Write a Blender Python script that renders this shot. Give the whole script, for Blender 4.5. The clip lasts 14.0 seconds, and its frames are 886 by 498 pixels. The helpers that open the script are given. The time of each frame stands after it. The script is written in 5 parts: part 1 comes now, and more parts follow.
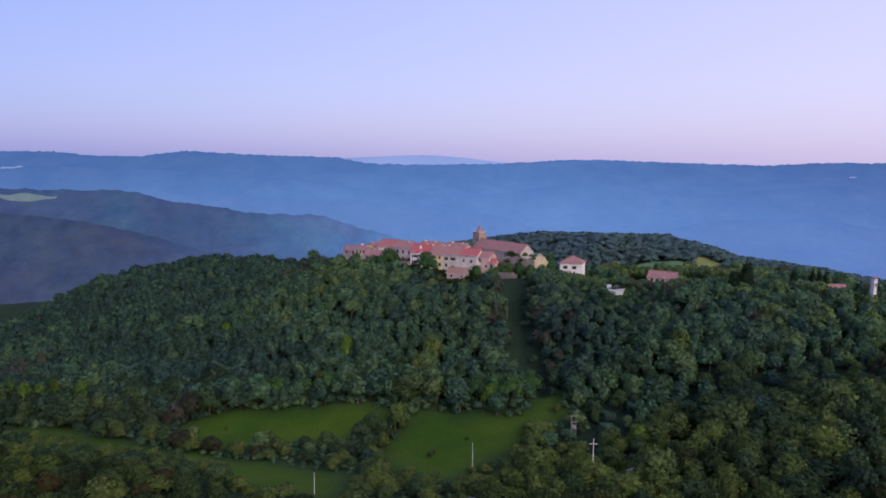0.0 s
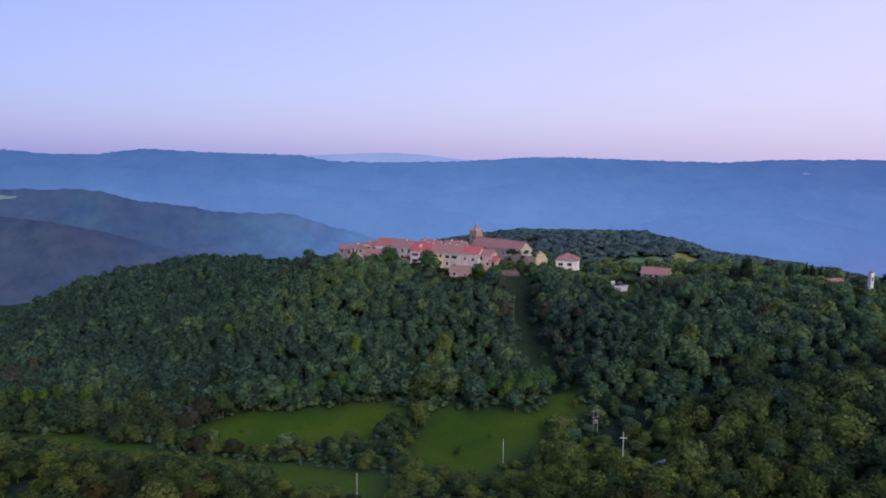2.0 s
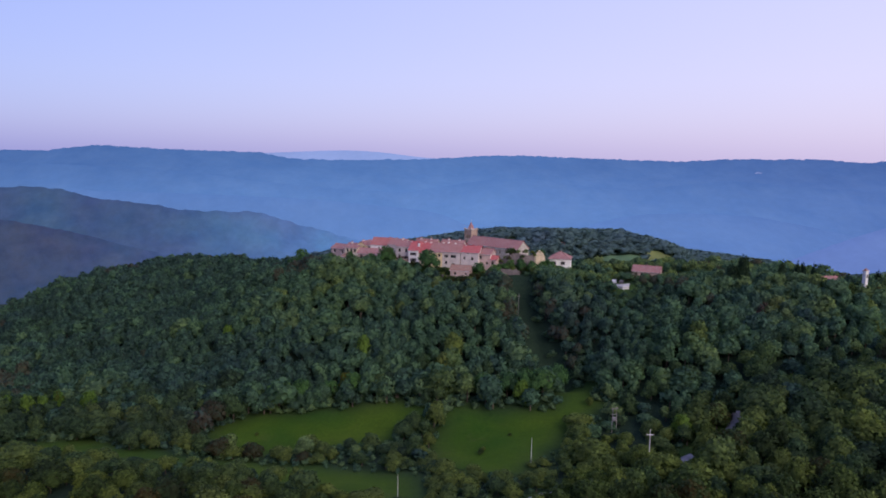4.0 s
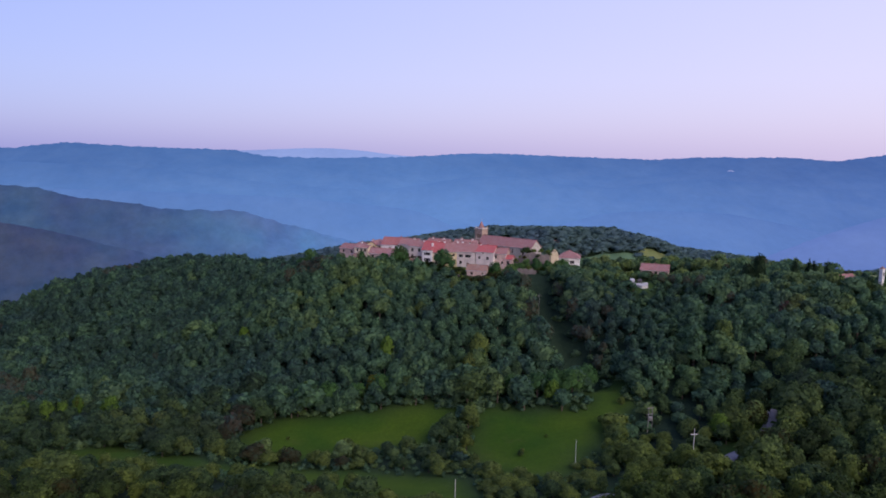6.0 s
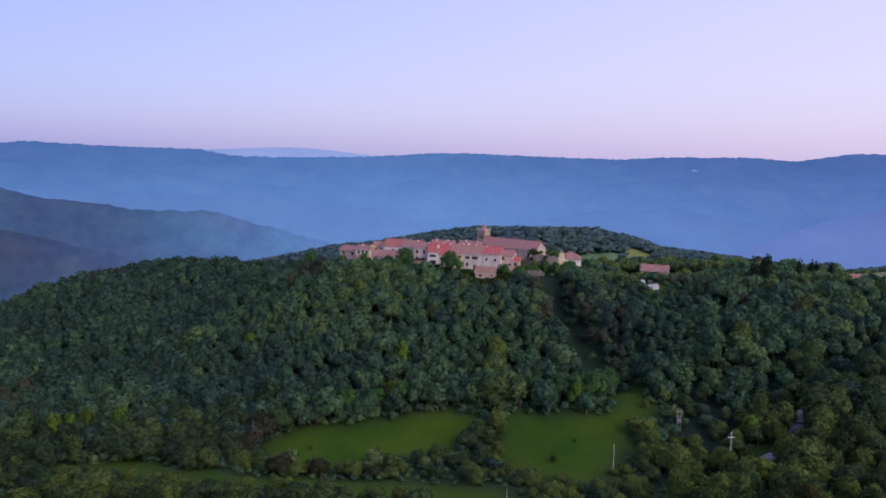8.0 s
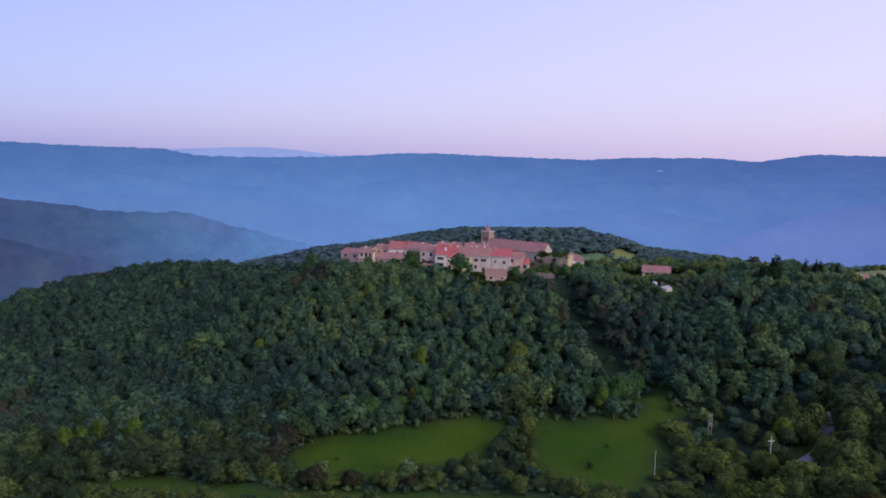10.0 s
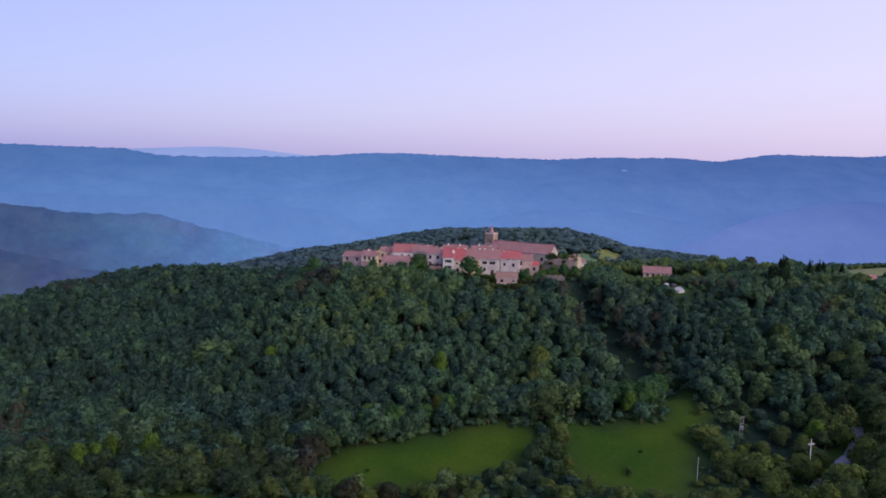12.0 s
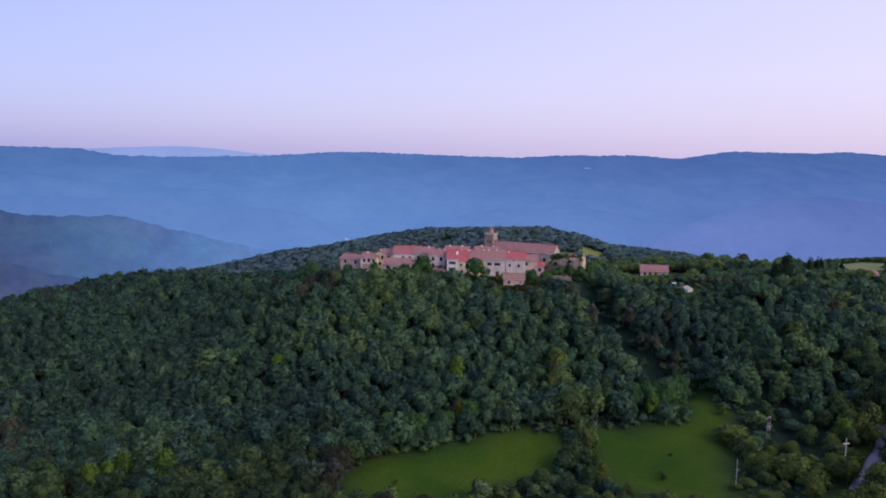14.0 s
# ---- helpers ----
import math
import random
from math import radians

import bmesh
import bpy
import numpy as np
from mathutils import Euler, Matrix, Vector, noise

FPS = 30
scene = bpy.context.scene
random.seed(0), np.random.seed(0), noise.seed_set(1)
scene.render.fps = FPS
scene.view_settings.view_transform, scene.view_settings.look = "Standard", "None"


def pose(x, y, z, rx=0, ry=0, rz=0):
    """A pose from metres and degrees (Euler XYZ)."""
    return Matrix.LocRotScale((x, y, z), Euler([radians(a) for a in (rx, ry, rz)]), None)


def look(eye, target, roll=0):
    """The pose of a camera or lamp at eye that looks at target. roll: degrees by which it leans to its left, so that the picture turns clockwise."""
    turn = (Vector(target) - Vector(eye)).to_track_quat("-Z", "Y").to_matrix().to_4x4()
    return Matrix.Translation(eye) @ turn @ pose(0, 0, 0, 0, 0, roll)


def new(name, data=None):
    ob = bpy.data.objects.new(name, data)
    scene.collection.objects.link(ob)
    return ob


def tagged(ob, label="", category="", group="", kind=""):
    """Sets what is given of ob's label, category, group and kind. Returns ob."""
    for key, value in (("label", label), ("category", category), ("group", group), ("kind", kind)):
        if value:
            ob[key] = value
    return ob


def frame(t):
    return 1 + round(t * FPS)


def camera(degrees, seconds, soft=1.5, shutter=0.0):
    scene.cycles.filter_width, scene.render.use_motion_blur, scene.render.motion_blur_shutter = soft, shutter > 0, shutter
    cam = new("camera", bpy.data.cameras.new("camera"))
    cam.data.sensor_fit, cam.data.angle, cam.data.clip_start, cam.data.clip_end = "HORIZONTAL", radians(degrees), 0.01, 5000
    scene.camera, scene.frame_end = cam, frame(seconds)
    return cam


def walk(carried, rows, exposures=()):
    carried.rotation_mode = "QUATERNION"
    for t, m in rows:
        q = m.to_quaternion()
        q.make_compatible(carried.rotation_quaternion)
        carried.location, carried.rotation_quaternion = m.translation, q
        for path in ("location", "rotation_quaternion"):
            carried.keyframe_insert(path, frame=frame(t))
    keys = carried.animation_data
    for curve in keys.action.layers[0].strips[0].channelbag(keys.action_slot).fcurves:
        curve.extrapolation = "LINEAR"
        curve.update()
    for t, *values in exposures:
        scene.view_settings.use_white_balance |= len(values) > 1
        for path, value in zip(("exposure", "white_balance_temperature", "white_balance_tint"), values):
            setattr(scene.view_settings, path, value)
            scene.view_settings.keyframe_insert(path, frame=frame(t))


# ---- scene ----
from mathutils.bvhtree import BVHTree

cam = camera(63.3, 14.0, soft=1.8)
PATH = [
    (0, (66.366, 5.4, 89.463), (66.195, 7.378, 89.223), 0.5),
    (0.5, (61.749, 4.867, 89.543), (61.606, 6.847, 89.301), 0.4),
    (1, (57.186, 4.303, 89.616), (57.07, 6.285, 89.373), 0.4),
    (1.5, (52.573, 3.844, 89.713), (52.483, 5.827, 89.468), 0.4),
    (2, (47.899, 3.433, 89.815), (47.837, 5.416, 89.569), 0.4),
    (2.5, (43.188, 3.129, 89.912), (43.152, 5.113, 89.664), 0.4),
    (3, (38.448, 3.156, 90.009), (38.438, 5.141, 89.76), 0.5),
    (5.5, (14.306, 5.592, 90.57), (14.432, 7.572, 90.315), 0.7),
    (6, (9.707, 6.576, 90.632), (9.838, 8.555, 90.376), 0.7),
    (6.5, (5.114, 7.824, 90.706), (5.269, 9.801, 90.45), 0.7),
    (7, (0.47, 9.261, 90.775), (0.649, 11.236, 90.518), 0.7),
    (7.5, (-4.21, 10.868, 90.849), (-4.006, 12.841, 90.593), 0.8),
    (8, (-8.92, 12.643, 90.925), (-8.691, 14.613, 90.669), 0.8),
    (10.5, (-32.126, 22.504, 91.195), (-31.777, 24.456, 90.941), 0.9),
    (11, (-36.75, 24.668, 91.292), (-36.377, 26.616, 91.038), 0.9),
    (11.5, (-41.39, 26.974, 91.384), (-40.991, 28.918, 91.129), 0.9),
    (12, (-45.979, 29.475, 91.471), (-45.554, 31.412, 91.217), 0.9),
    (12.5, (-50.429, 32.091, 91.545), (-49.976, 34.022, 91.29), 1.0),
    (13, (-54.625, 34.799, 91.627), (-54.147, 36.724, 91.372), 0.8),
    (13.5, (-58.604, 37.466, 91.71), (-58.1, 39.384, 91.454), 0.7),
    (14, (-62.549, 40.081, 91.783), (-62.02, 41.993, 91.526), 0.6),
]
walk(cam, [(t, look(eye, target, roll)) for t, eye, target, roll in PATH])

# ---- light ----
world = bpy.data.worlds.new("dusk_sky")
scene.world = world
world.use_nodes = True
wt = world.node_tree
wt.nodes.clear()
SUN_AZ, SUN_EL = 148.0, 30.0      # degrees clockwise from north (+y), degrees up

sky = wt.nodes.new("ShaderNodeTexSky")
sky.sky_type, sky.sun_disc = "NISHITA", False
sky.sun_elevation, sky.sun_rotation = radians(SUN_EL), radians(SUN_AZ)
sky.air_density, sky.dust_density, sky.ozone_density = 1.0, 2.0, 2.0
coord = wt.nodes.new("ShaderNodeTexCoord")
split = wt.nodes.new("ShaderNodeSeparateXYZ")
wt.links.new(coord.outputs["Generated"], split.inputs[0])
ramp = wt.nodes.new("ShaderNodeValToRGB")
ramp.color_ramp.elements[0].position, ramp.color_ramp.elements[0].color = 0.0, (0.64, 0.575, 0.86, 1)
ramp.color_ramp.elements[1].position, ramp.color_ramp.elements[1].color = 1.0, (0.36, 0.42, 0.80, 1)
e = ramp.color_ramp.elements.new(0.10)
e.color = (0.66, 0.63, 0.92, 1)
e = ramp.color_ramp.elements.new(0.32)
e.color = (0.60, 0.64, 0.98, 1)
wt.links.new(split.outputs["Z"], ramp.inputs[0])
# the east is paler and pinker than the west
east = wt.nodes.new("ShaderNodeMapRange")
east.inputs["From Min"].default_value, east.inputs["From Max"].default_value = -0.58, 0.75
wt.links.new(split.outputs["X"], east.inputs["Value"])
tint = wt.nodes.new("ShaderNodeMix")
tint.data_type = "RGBA"
tint.inputs["A"].default_value, tint.inputs["B"].default_value = (0.44, 0.49, 0.79, 1), (1.12, 1.03, 1.0, 1)
wt.links.new(east.outputs[0], tint.inputs["Factor"])
veil = wt.nodes.new("ShaderNodeMix")
veil.data_type, veil.blend_type = "RGBA", "MULTIPLY"
veil.inputs["Factor"].default_value = 1.0
wt.links.new(ramp.outputs[0], veil.inputs["A"])
wt.links.new(tint.outputs["Result"], veil.inputs["B"])
bg1, bg2 = wt.nodes.new("ShaderNodeBackground"), wt.nodes.new("ShaderNodeBackground")
bg1.inputs["Strength"].default_value, bg2.inputs["Strength"].default_value = 0.05, 0.90
wt.links.new(sky.outputs[0], bg1.inputs["Color"])
wt.links.new(veil.outputs["Result"], bg2.inputs["Color"])
both, out = wt.nodes.new("ShaderNodeAddShader"), wt.nodes.new("ShaderNodeOutputWorld")
wt.links.new(bg1.outputs[0], both.inputs[0])
wt.links.new(bg2.outputs[0], both.inputs[1])
wt.links.new(both.outputs[0], out.inputs[0])

sun = new("sun", bpy.data.lights.new("sun", "SUN"))
sun.data.energy, sun.data.angle, sun.data.color = 2.0, radians(44), (1.0, 0.86, 0.79)
a, el = radians(SUN_AZ), radians(SUN_EL)
sun.matrix_world = look((0, 0, 300), (-math.sin(a) * math.cos(el), -math.cos(a) * math.cos(el), 300 - math.sin(el)))


# ---- materials ----
class Mat:
    """A small builder of node materials."""

    def __init__(self, name, rough=0.85):
        self.m = bpy.data.materials.new(name)
        self.m.use_nodes = True
        self.t = self.m.node_tree
        self.b = self.t.nodes["Principled BSDF"]
        self.b.inputs["Roughness"].default_value = rough
        self.b.inputs["Specular IOR Level"].default_value = 0.25
        self.where = None

    def node(self, kind, **attrs):
        n = self.t.nodes.new(kind)
        for key, value in attrs.items():
            setattr(n, key, value)
        return n

    def place(self):
        if not self.where:
            self.where = self.node("ShaderNodeNewGeometry").outputs["Position"]
        return self.where

    def noise(self, scale, detail=4.0, rough=0.6, vector=None):
        n = self.node("ShaderNodeTexNoise")
        n.inputs["Scale"].default_value, n.inputs["Detail"].default_value = scale, detail
        n.inputs["Roughness"].default_value = rough
        self.t.links.new(vector or self.place(), n.inputs["Vector"])
        return n.outputs["Fac"]

    def ramp(self, fac, *stops):
        n = self.node("ShaderNodeValToRGB")
        els = n.color_ramp.elements
        while len(els) < len(stops):
            els.new(0.5)
        for el_, (p, c) in zip(els, stops):
            el_.position, el_.color = p, (*c, 1)
        self.t.links.new(fac, n.inputs[0])
        return n.outputs[0]

    def mix(self, a_, b_, fac, blend="MIX"):
        n = self.node("ShaderNodeMix", data_type="RGBA", blend_type=blend)
        for key, v in (("A", a_), ("B", b_), ("Factor", fac)):
            if isinstance(v, (int, float)):
                n.inputs[key].default_value = v
            elif isinstance(v, tuple):
                n.inputs[key].default_value = (*v, 1)
            else:
                self.t.links.new(v, n.inputs[key])
        return n.outputs["Result"]

    def maths(self, op, a_, b_):
        n = self.node("ShaderNodeMath", operation=op)
        for i, v in enumerate((a_, b_)):
            if isinstance(v, (int, float)):
                n.inputs[i].default_value = v
            else:
                self.t.links.new(v, n.inputs[i])
        return n.outputs[0]

    def color(self, socket):
        self.t.links.new(socket, self.b.inputs["Base Color"])
        return self

    def bump(self, socket, strength=0.4, distance=0.05):
        n = self.node("ShaderNodeBump")
        n.inputs["Strength"].default_value, n.inputs["Distance"].default_value = strength, distance
        self.t.links.new(socket, n.inputs["Height"])
        self.t.links.new(n.outputs[0], self.b.inputs["Normal"])
        return self


def plaster(name, light, dark, stain):
    m = Mat(name, 0.9)
    big, fine = m.noise(0.45, 5), m.noise(6.0, 3)
    c = m.ramp(big, (0.3, dark), (0.62, light))
    c = m.mix(c, stain, m.ramp(m.noise(1.3, 6, 0.7), (0.55, (0, 0, 0)), (0.75, (0.55, 0.55, 0.55))))
    c = m.mix(c, m.ramp(fine, (0.2, (0.75, 0.75, 0.75)), (0.8, (1, 1, 1))), 0.6, "MULTIPLY")
    return m.color(c).bump(fine, 0.3, 0.03).m


def rubble(name, light, dark, mortar):
    m = Mat(name, 0.92)
    v = m.node("ShaderNodeTexVoronoi", feature="F1")
    v.inputs["Scale"].default_value = 2.2
    m.t.links.new(m.place(), v.inputs["Vector"])
    c = m.ramp(v.outputs["Color"], (0.1, dark), (0.8, light))
    c = m.mix(c, mortar, m.ramp(v.outputs["Distance"], (0.28, (0, 0, 0)), (0.45, (0.8, 0.8, 0.8))))
    c = m.mix(c, m.ramp(m.noise(0.5, 5), (0.3, (0.6, 0.6, 0.6)), (0.7, (1, 1, 1))), 0.8, "MULTIPLY")
    return m.color(c).bump(v.outputs["Distance"], 0.6, 0.08).m


def clay_tiles(name, light, dark, lichen):
    """Barrel tiles: ribs run down the slope in object space, courses across it."""
    m = Mat(name, 0.85)
    tex = m.node("ShaderNodeTexCoord")
    wave = m.node("ShaderNodeTexWave", wave_type="BANDS", bands_direction="X")
    wave.inputs["Scale"].default_value = 1.3
    wave.inputs["Distortion"].default_value = 0.6
    m.t.links.new(tex.outputs["Object"], wave.inputs["Vector"])
    c = m.ramp(m.noise(3.2, 4, 0.7), (0.3, dark), (0.68, light))
    c = m.mix(c, lichen, m.ramp(m.noise(0.5, 6, 0.7), (0.5, (0, 0, 0)), (0.72, (0.7, 0.7, 0.7))))
    c = m.mix(c, m.ramp(wave.outputs["Fac"], (0.0, (0.72, 0.72, 0.72)), (0.6, (1, 1, 1))), 0.7, "MULTIPLY")
    return m.color(c).bump(wave.outputs["Fac"], 0.7, 0.08).m


def leaves(name, dark, mid, light, own=True, vary=0.42):
    """Foliage: own takes the tone from the object, else from the tone attribute of the mesh."""
    m = Mat(name, 0.75)
    if own:
        tone = m.node("ShaderNodeObjectInfo").outputs["Random"]
    else:
        at = m.node("ShaderNodeAttribute", attribute_name="tone")
        tone = at.outputs["Fac"]
    leaf = m.node("ShaderNodeNewGeometry").outputs["Random Per Island"]
    f = m.maths("ADD", m.maths("MULTIPLY", tone, 0.88), m.maths("MULTIPLY", leaf, 0.12))
    c = m.ramp(f, (0.04, (mid[0] * 1.35, mid[1] * 0.62, mid[2] * 0.66)), (0.14, dark), (0.5, mid), (0.92, light))
    c = m.mix(c, m.ramp(m.noise(0.020, 5, 0.65), (0.30, (0.84, 0.80, 0.94)), (0.42, (0.86, 0.94, 1.0)), (0.54, (0.98, 1.04, 0.96)), (0.68, (1.06, 1.12, 0.90))), 0.95, "MULTIPLY")
    c = m.mix(c, m.ramp(leaf, (0.0, (1 - vary, 1 - 0.95 * vary, 1 - 0.8 * vary)), (1.0, (1 + vary, 1 + 0.95 * vary, 1 + 0.75 * vary))), 1.0, "MULTIPLY")
    m.color(c)
    m.b.inputs["Specular IOR Level"].default_value = 0.10
    m.b.inputs["Roughness"].default_value = 0.75
    thin, both_ = m.node("ShaderNodeBsdfTranslucent"), m.node("ShaderNodeMixShader")
    m.t.links.new(m.mix(c, (1.0, 1.08, 0.90), 1.0, "MULTIPLY"), thin.inputs["Color"])
    both_.inputs[0].default_value = 0.48
    m.t.links.new(m.b.outputs[0], both_.inputs[1])
    m.t.links.new(thin.outputs[0], both_.inputs[2])
    m.t.links.new(both_.outputs[0], m.t.nodes["Material Output"].inputs["Surface"])
    return m.m


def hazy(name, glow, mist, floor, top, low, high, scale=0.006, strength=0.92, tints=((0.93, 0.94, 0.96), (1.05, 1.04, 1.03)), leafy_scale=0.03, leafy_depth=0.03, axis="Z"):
    """A far hillside with kilometres of evening haze painted as emission: paler towards the valley, deeper to west and
    east.
    """
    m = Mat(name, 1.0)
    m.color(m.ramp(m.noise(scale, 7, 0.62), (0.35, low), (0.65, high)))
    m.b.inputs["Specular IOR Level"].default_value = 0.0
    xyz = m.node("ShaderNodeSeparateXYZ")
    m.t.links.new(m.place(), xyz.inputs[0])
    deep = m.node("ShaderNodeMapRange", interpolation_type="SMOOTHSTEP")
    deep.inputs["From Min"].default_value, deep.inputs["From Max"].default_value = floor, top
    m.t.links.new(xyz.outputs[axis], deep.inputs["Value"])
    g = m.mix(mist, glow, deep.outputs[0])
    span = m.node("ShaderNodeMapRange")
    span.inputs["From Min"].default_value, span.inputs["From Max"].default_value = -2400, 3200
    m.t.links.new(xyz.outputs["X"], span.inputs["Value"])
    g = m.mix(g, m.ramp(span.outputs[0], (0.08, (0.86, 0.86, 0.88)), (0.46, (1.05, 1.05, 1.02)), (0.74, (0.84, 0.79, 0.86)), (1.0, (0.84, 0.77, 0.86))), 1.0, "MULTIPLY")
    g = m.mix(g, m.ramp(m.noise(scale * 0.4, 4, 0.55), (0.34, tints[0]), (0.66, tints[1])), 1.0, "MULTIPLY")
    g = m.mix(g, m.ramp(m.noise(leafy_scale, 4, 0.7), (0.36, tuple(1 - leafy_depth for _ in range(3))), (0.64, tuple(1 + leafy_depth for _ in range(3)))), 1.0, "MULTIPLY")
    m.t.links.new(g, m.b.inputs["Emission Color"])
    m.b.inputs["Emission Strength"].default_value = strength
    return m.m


M_CREAM = plaster("cream_plaster", (0.80, 0.66, 0.47), (0.66, 0.53, 0.39), (0.46, 0.37, 0.30))
M_WHITE = plaster("white_plaster", (0.86, 0.82, 0.77), (0.76, 0.70, 0.65), (0.58, 0.51, 0.46))
M_YELLOW = plaster("ochre_plaster", (0.82, 0.64, 0.36), (0.66, 0.52, 0.31), (0.48, 0.38, 0.28))
M_PINK = plaster("rose_plaster", (0.60, 0.43, 0.37), (0.42, 0.30, 0.27), (0.30, 0.23, 0.21))
M_GREY = plaster("grey_plaster", (0.64, 0.55, 0.51), (0.47, 0.40, 0.38), (0.30, 0.27, 0.27))
M_STONE = rubble("grey_rubble_stone", (0.50, 0.44, 0.38), (0.28, 0.24, 0.21), (0.52, 0.47, 0.41))
M_WARMSTONE = rubble("warm_rubble_stone", (0.60, 0.47, 0.30), (0.36, 0.27, 0.18), (0.58, 0.48, 0.34))
M_BRICK = rubble("brown_tower_stone", (0.40, 0.27, 0.20), (0.24, 0.16, 0.12), (0.40, 0.30, 0.24))
M_TILE = clay_tiles("weathered_clay_tiles", (0.42, 0.205, 0.185), (0.27, 0.132, 0.122), (0.38, 0.285, 0.268))
M_RUIN = rubble("weathered_ruin_stone", (0.22, 0.175, 0.165), (0.10, 0.082, 0.078), (0.19, 0.16, 0.15))
M_TILERED = clay_tiles("new_red_clay_tiles", (0.50, 0.122, 0.124), (0.40, 0.098, 0.098), (0.42, 0.19, 0.178))
M_TILEROSE = clay_tiles("rose_clay_tiles", (0.45, 0.160, 0.145), (0.32, 0.120, 0.108), (0.36, 0.215, 0.195))
M_TILEOLD = clay_tiles("old_brown_clay_tiles", (0.38, 0.21, 0.16), (0.24, 0.14, 0.11), (0.30, 0.25, 0.21))
M_LEAF = leaves("oak_leaves", (0.036, 0.054, 0.024), (0.068, 0.100, 0.032), (0.136, 0.162, 0.042))
M_LEAFMASS = leaves("forest_leaves", (0.050, 0.089, 0.072), (0.090, 0.158, 0.093), (0.166, 0.208, 0.070), own=False)
M_GROVE = leaves("valley_tree_leaves", (0.038, 0.062, 0.040), (0.066, 0.106, 0.048), (0.146, 0.178, 0.050), own=False)
# pale and bluish because the back hill's haze is painted into the leaf colour
M_LEAFFAR_HAZED = leaves("hazed_far_wood_leaves", (0.112, 0.166, 0.190), (0.120, 0.178, 0.194), (0.130, 0.188, 0.194), own=False, vary=0.12)
M_LIME = leaves("lime_green_leaves", (0.085, 0.150, 0.026), (0.115, 0.185, 0.032), (0.145, 0.215, 0.040))
M_PALELEAF = leaves("dry_olive_leaves", (0.105, 0.135, 0.045), (0.135, 0.168, 0.055), (0.165, 0.192, 0.065))
M_GREENLEAF = leaves("fresh_green_leaves", (0.058, 0.120, 0.048), (0.078, 0.155, 0.054), (0.104, 0.178, 0.058))
M_COPPER = leaves("reddish_brown_leaves", (0.085, 0.050, 0.045), (0.110, 0.062, 0.055), (0.130, 0.075, 0.062))
M_CONIFER = leaves("conifer_needles", (0.014, 0.028, 0.018), (0.020, 0.040, 0.024), (0.034, 0.056, 0.030))


def simple(name, c1, c2, scale=3.0, rough=0.8):
    m = Mat(name, rough)
    return m.color(m.ramp(m.noise(scale, 5), (0.3, c1), (0.7, c2))).bump(m.noise(scale * 4, 3), 0.2, 0.02).m


M_BARK = simple("bark", (0.06, 0.045, 0.035), (0.14, 0.11, 0.085), 4.0)
M_FRAME = simple("painted_window_frame", (0.08, 0.055, 0.045), (0.13, 0.09, 0.07), 5.0, 0.6)
M_SHUTTER = simple("dark_shutter_paint", (0.05, 0.045, 0.045), (0.09, 0.08, 0.08), 5.0, 0.6)
M_DOOR = simple("brown_door_wood", (0.07, 0.045, 0.03), (0.13, 0.085, 0.06), 5.0, 0.6)
M_CONCRETE = simple("pale_concrete", (0.52, 0.50, 0.47), (0.66, 0.64, 0.60), 0.8, 0.85)
M_ASPHALT = simple("pale_worn_asphalt", (0.22, 0.20, 0.20), (0.32, 0.30, 0.29), 0.6, 0.9)
M_GRAVEL = simple("pale_gravel", (0.36, 0.34, 0.33), (0.48, 0.46, 0.44), 1.2, 0.95)
M_GREYWOOD = simple("weathered_grey_timber", (0.20, 0.19, 0.18), (0.30, 0.29, 0.27), 3.0, 0.8)
M_STEEL = simple("galvanised_steel", (0.36, 0.36, 0.36), (0.50, 0.50, 0.50), 3.0, 0.5)
M_LIMEWASH = simple("limewash", (0.68, 0.64, 0.60), (0.80, 0.76, 0.72), 2.0, 0.9)
M_PORCELAIN = simple("brown_porcelain", (0.12, 0.06, 0.04), (0.16, 0.09, 0.06), 3.0, 0.3)
glass = Mat("dark_window_glass", 0.35)
glass.b.inputs["Specular IOR Level"].default_value = 0.2
glass.color(glass.ramp(glass.noise(1.0, 2), (0.3, (0.012, 0.013, 0.016)), (0.7, (0.03, 0.03, 0.035))))
M_GLASS = glass.m

gm = Mat("meadow_grass", 0.95)
gm.b.inputs["Specular IOR Level"].default_value = 0.08
gc = gm.ramp(gm.noise(0.035, 5, 0.6), (0.30, (0.032, 0.080, 0.008)), (0.66, (0.072, 0.118, 0.011)))
gc = gm.mix(gc, gm.ramp(gm.noise(0.9, 6, 0.7), (0.25, (0.55, 0.6, 0.6)), (0.75, (1.2, 1.15, 1.0))), 0.8, "MULTIPLY")
gc = gm.mix(gc, (0.11, 0.085, 0.04), gm.ramp(gm.noise(0.11, 6, 0.7), (0.58, (0, 0, 0)), (0.78, (0.35, 0.35, 0.35))))
# darker where tone is high: litter in the wood, painted shade along the cut
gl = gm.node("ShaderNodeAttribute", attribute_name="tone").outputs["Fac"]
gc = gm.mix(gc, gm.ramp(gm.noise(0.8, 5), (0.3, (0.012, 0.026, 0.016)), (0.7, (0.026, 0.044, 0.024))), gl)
gm.color(gc).bump(gm.noise(2.5, 5), 0.8, 0.25)
M_GRASS = gm.m
fm = Mat("ripe_hayfield", 0.95)
fm.color(fm.ramp(fm.noise(0.05, 6), (0.3, (0.13, 0.16, 0.055)), (0.7, (0.20, 0.21, 0.075)))).bump(fm.noise(1.5, 4), 0.5, 0.2)
M_HAY = fm.m
M_PASTURE = simple("grazed_pasture", (0.080, 0.150, 0.085), (0.105, 0.175, 0.098), 0.08, 0.95)
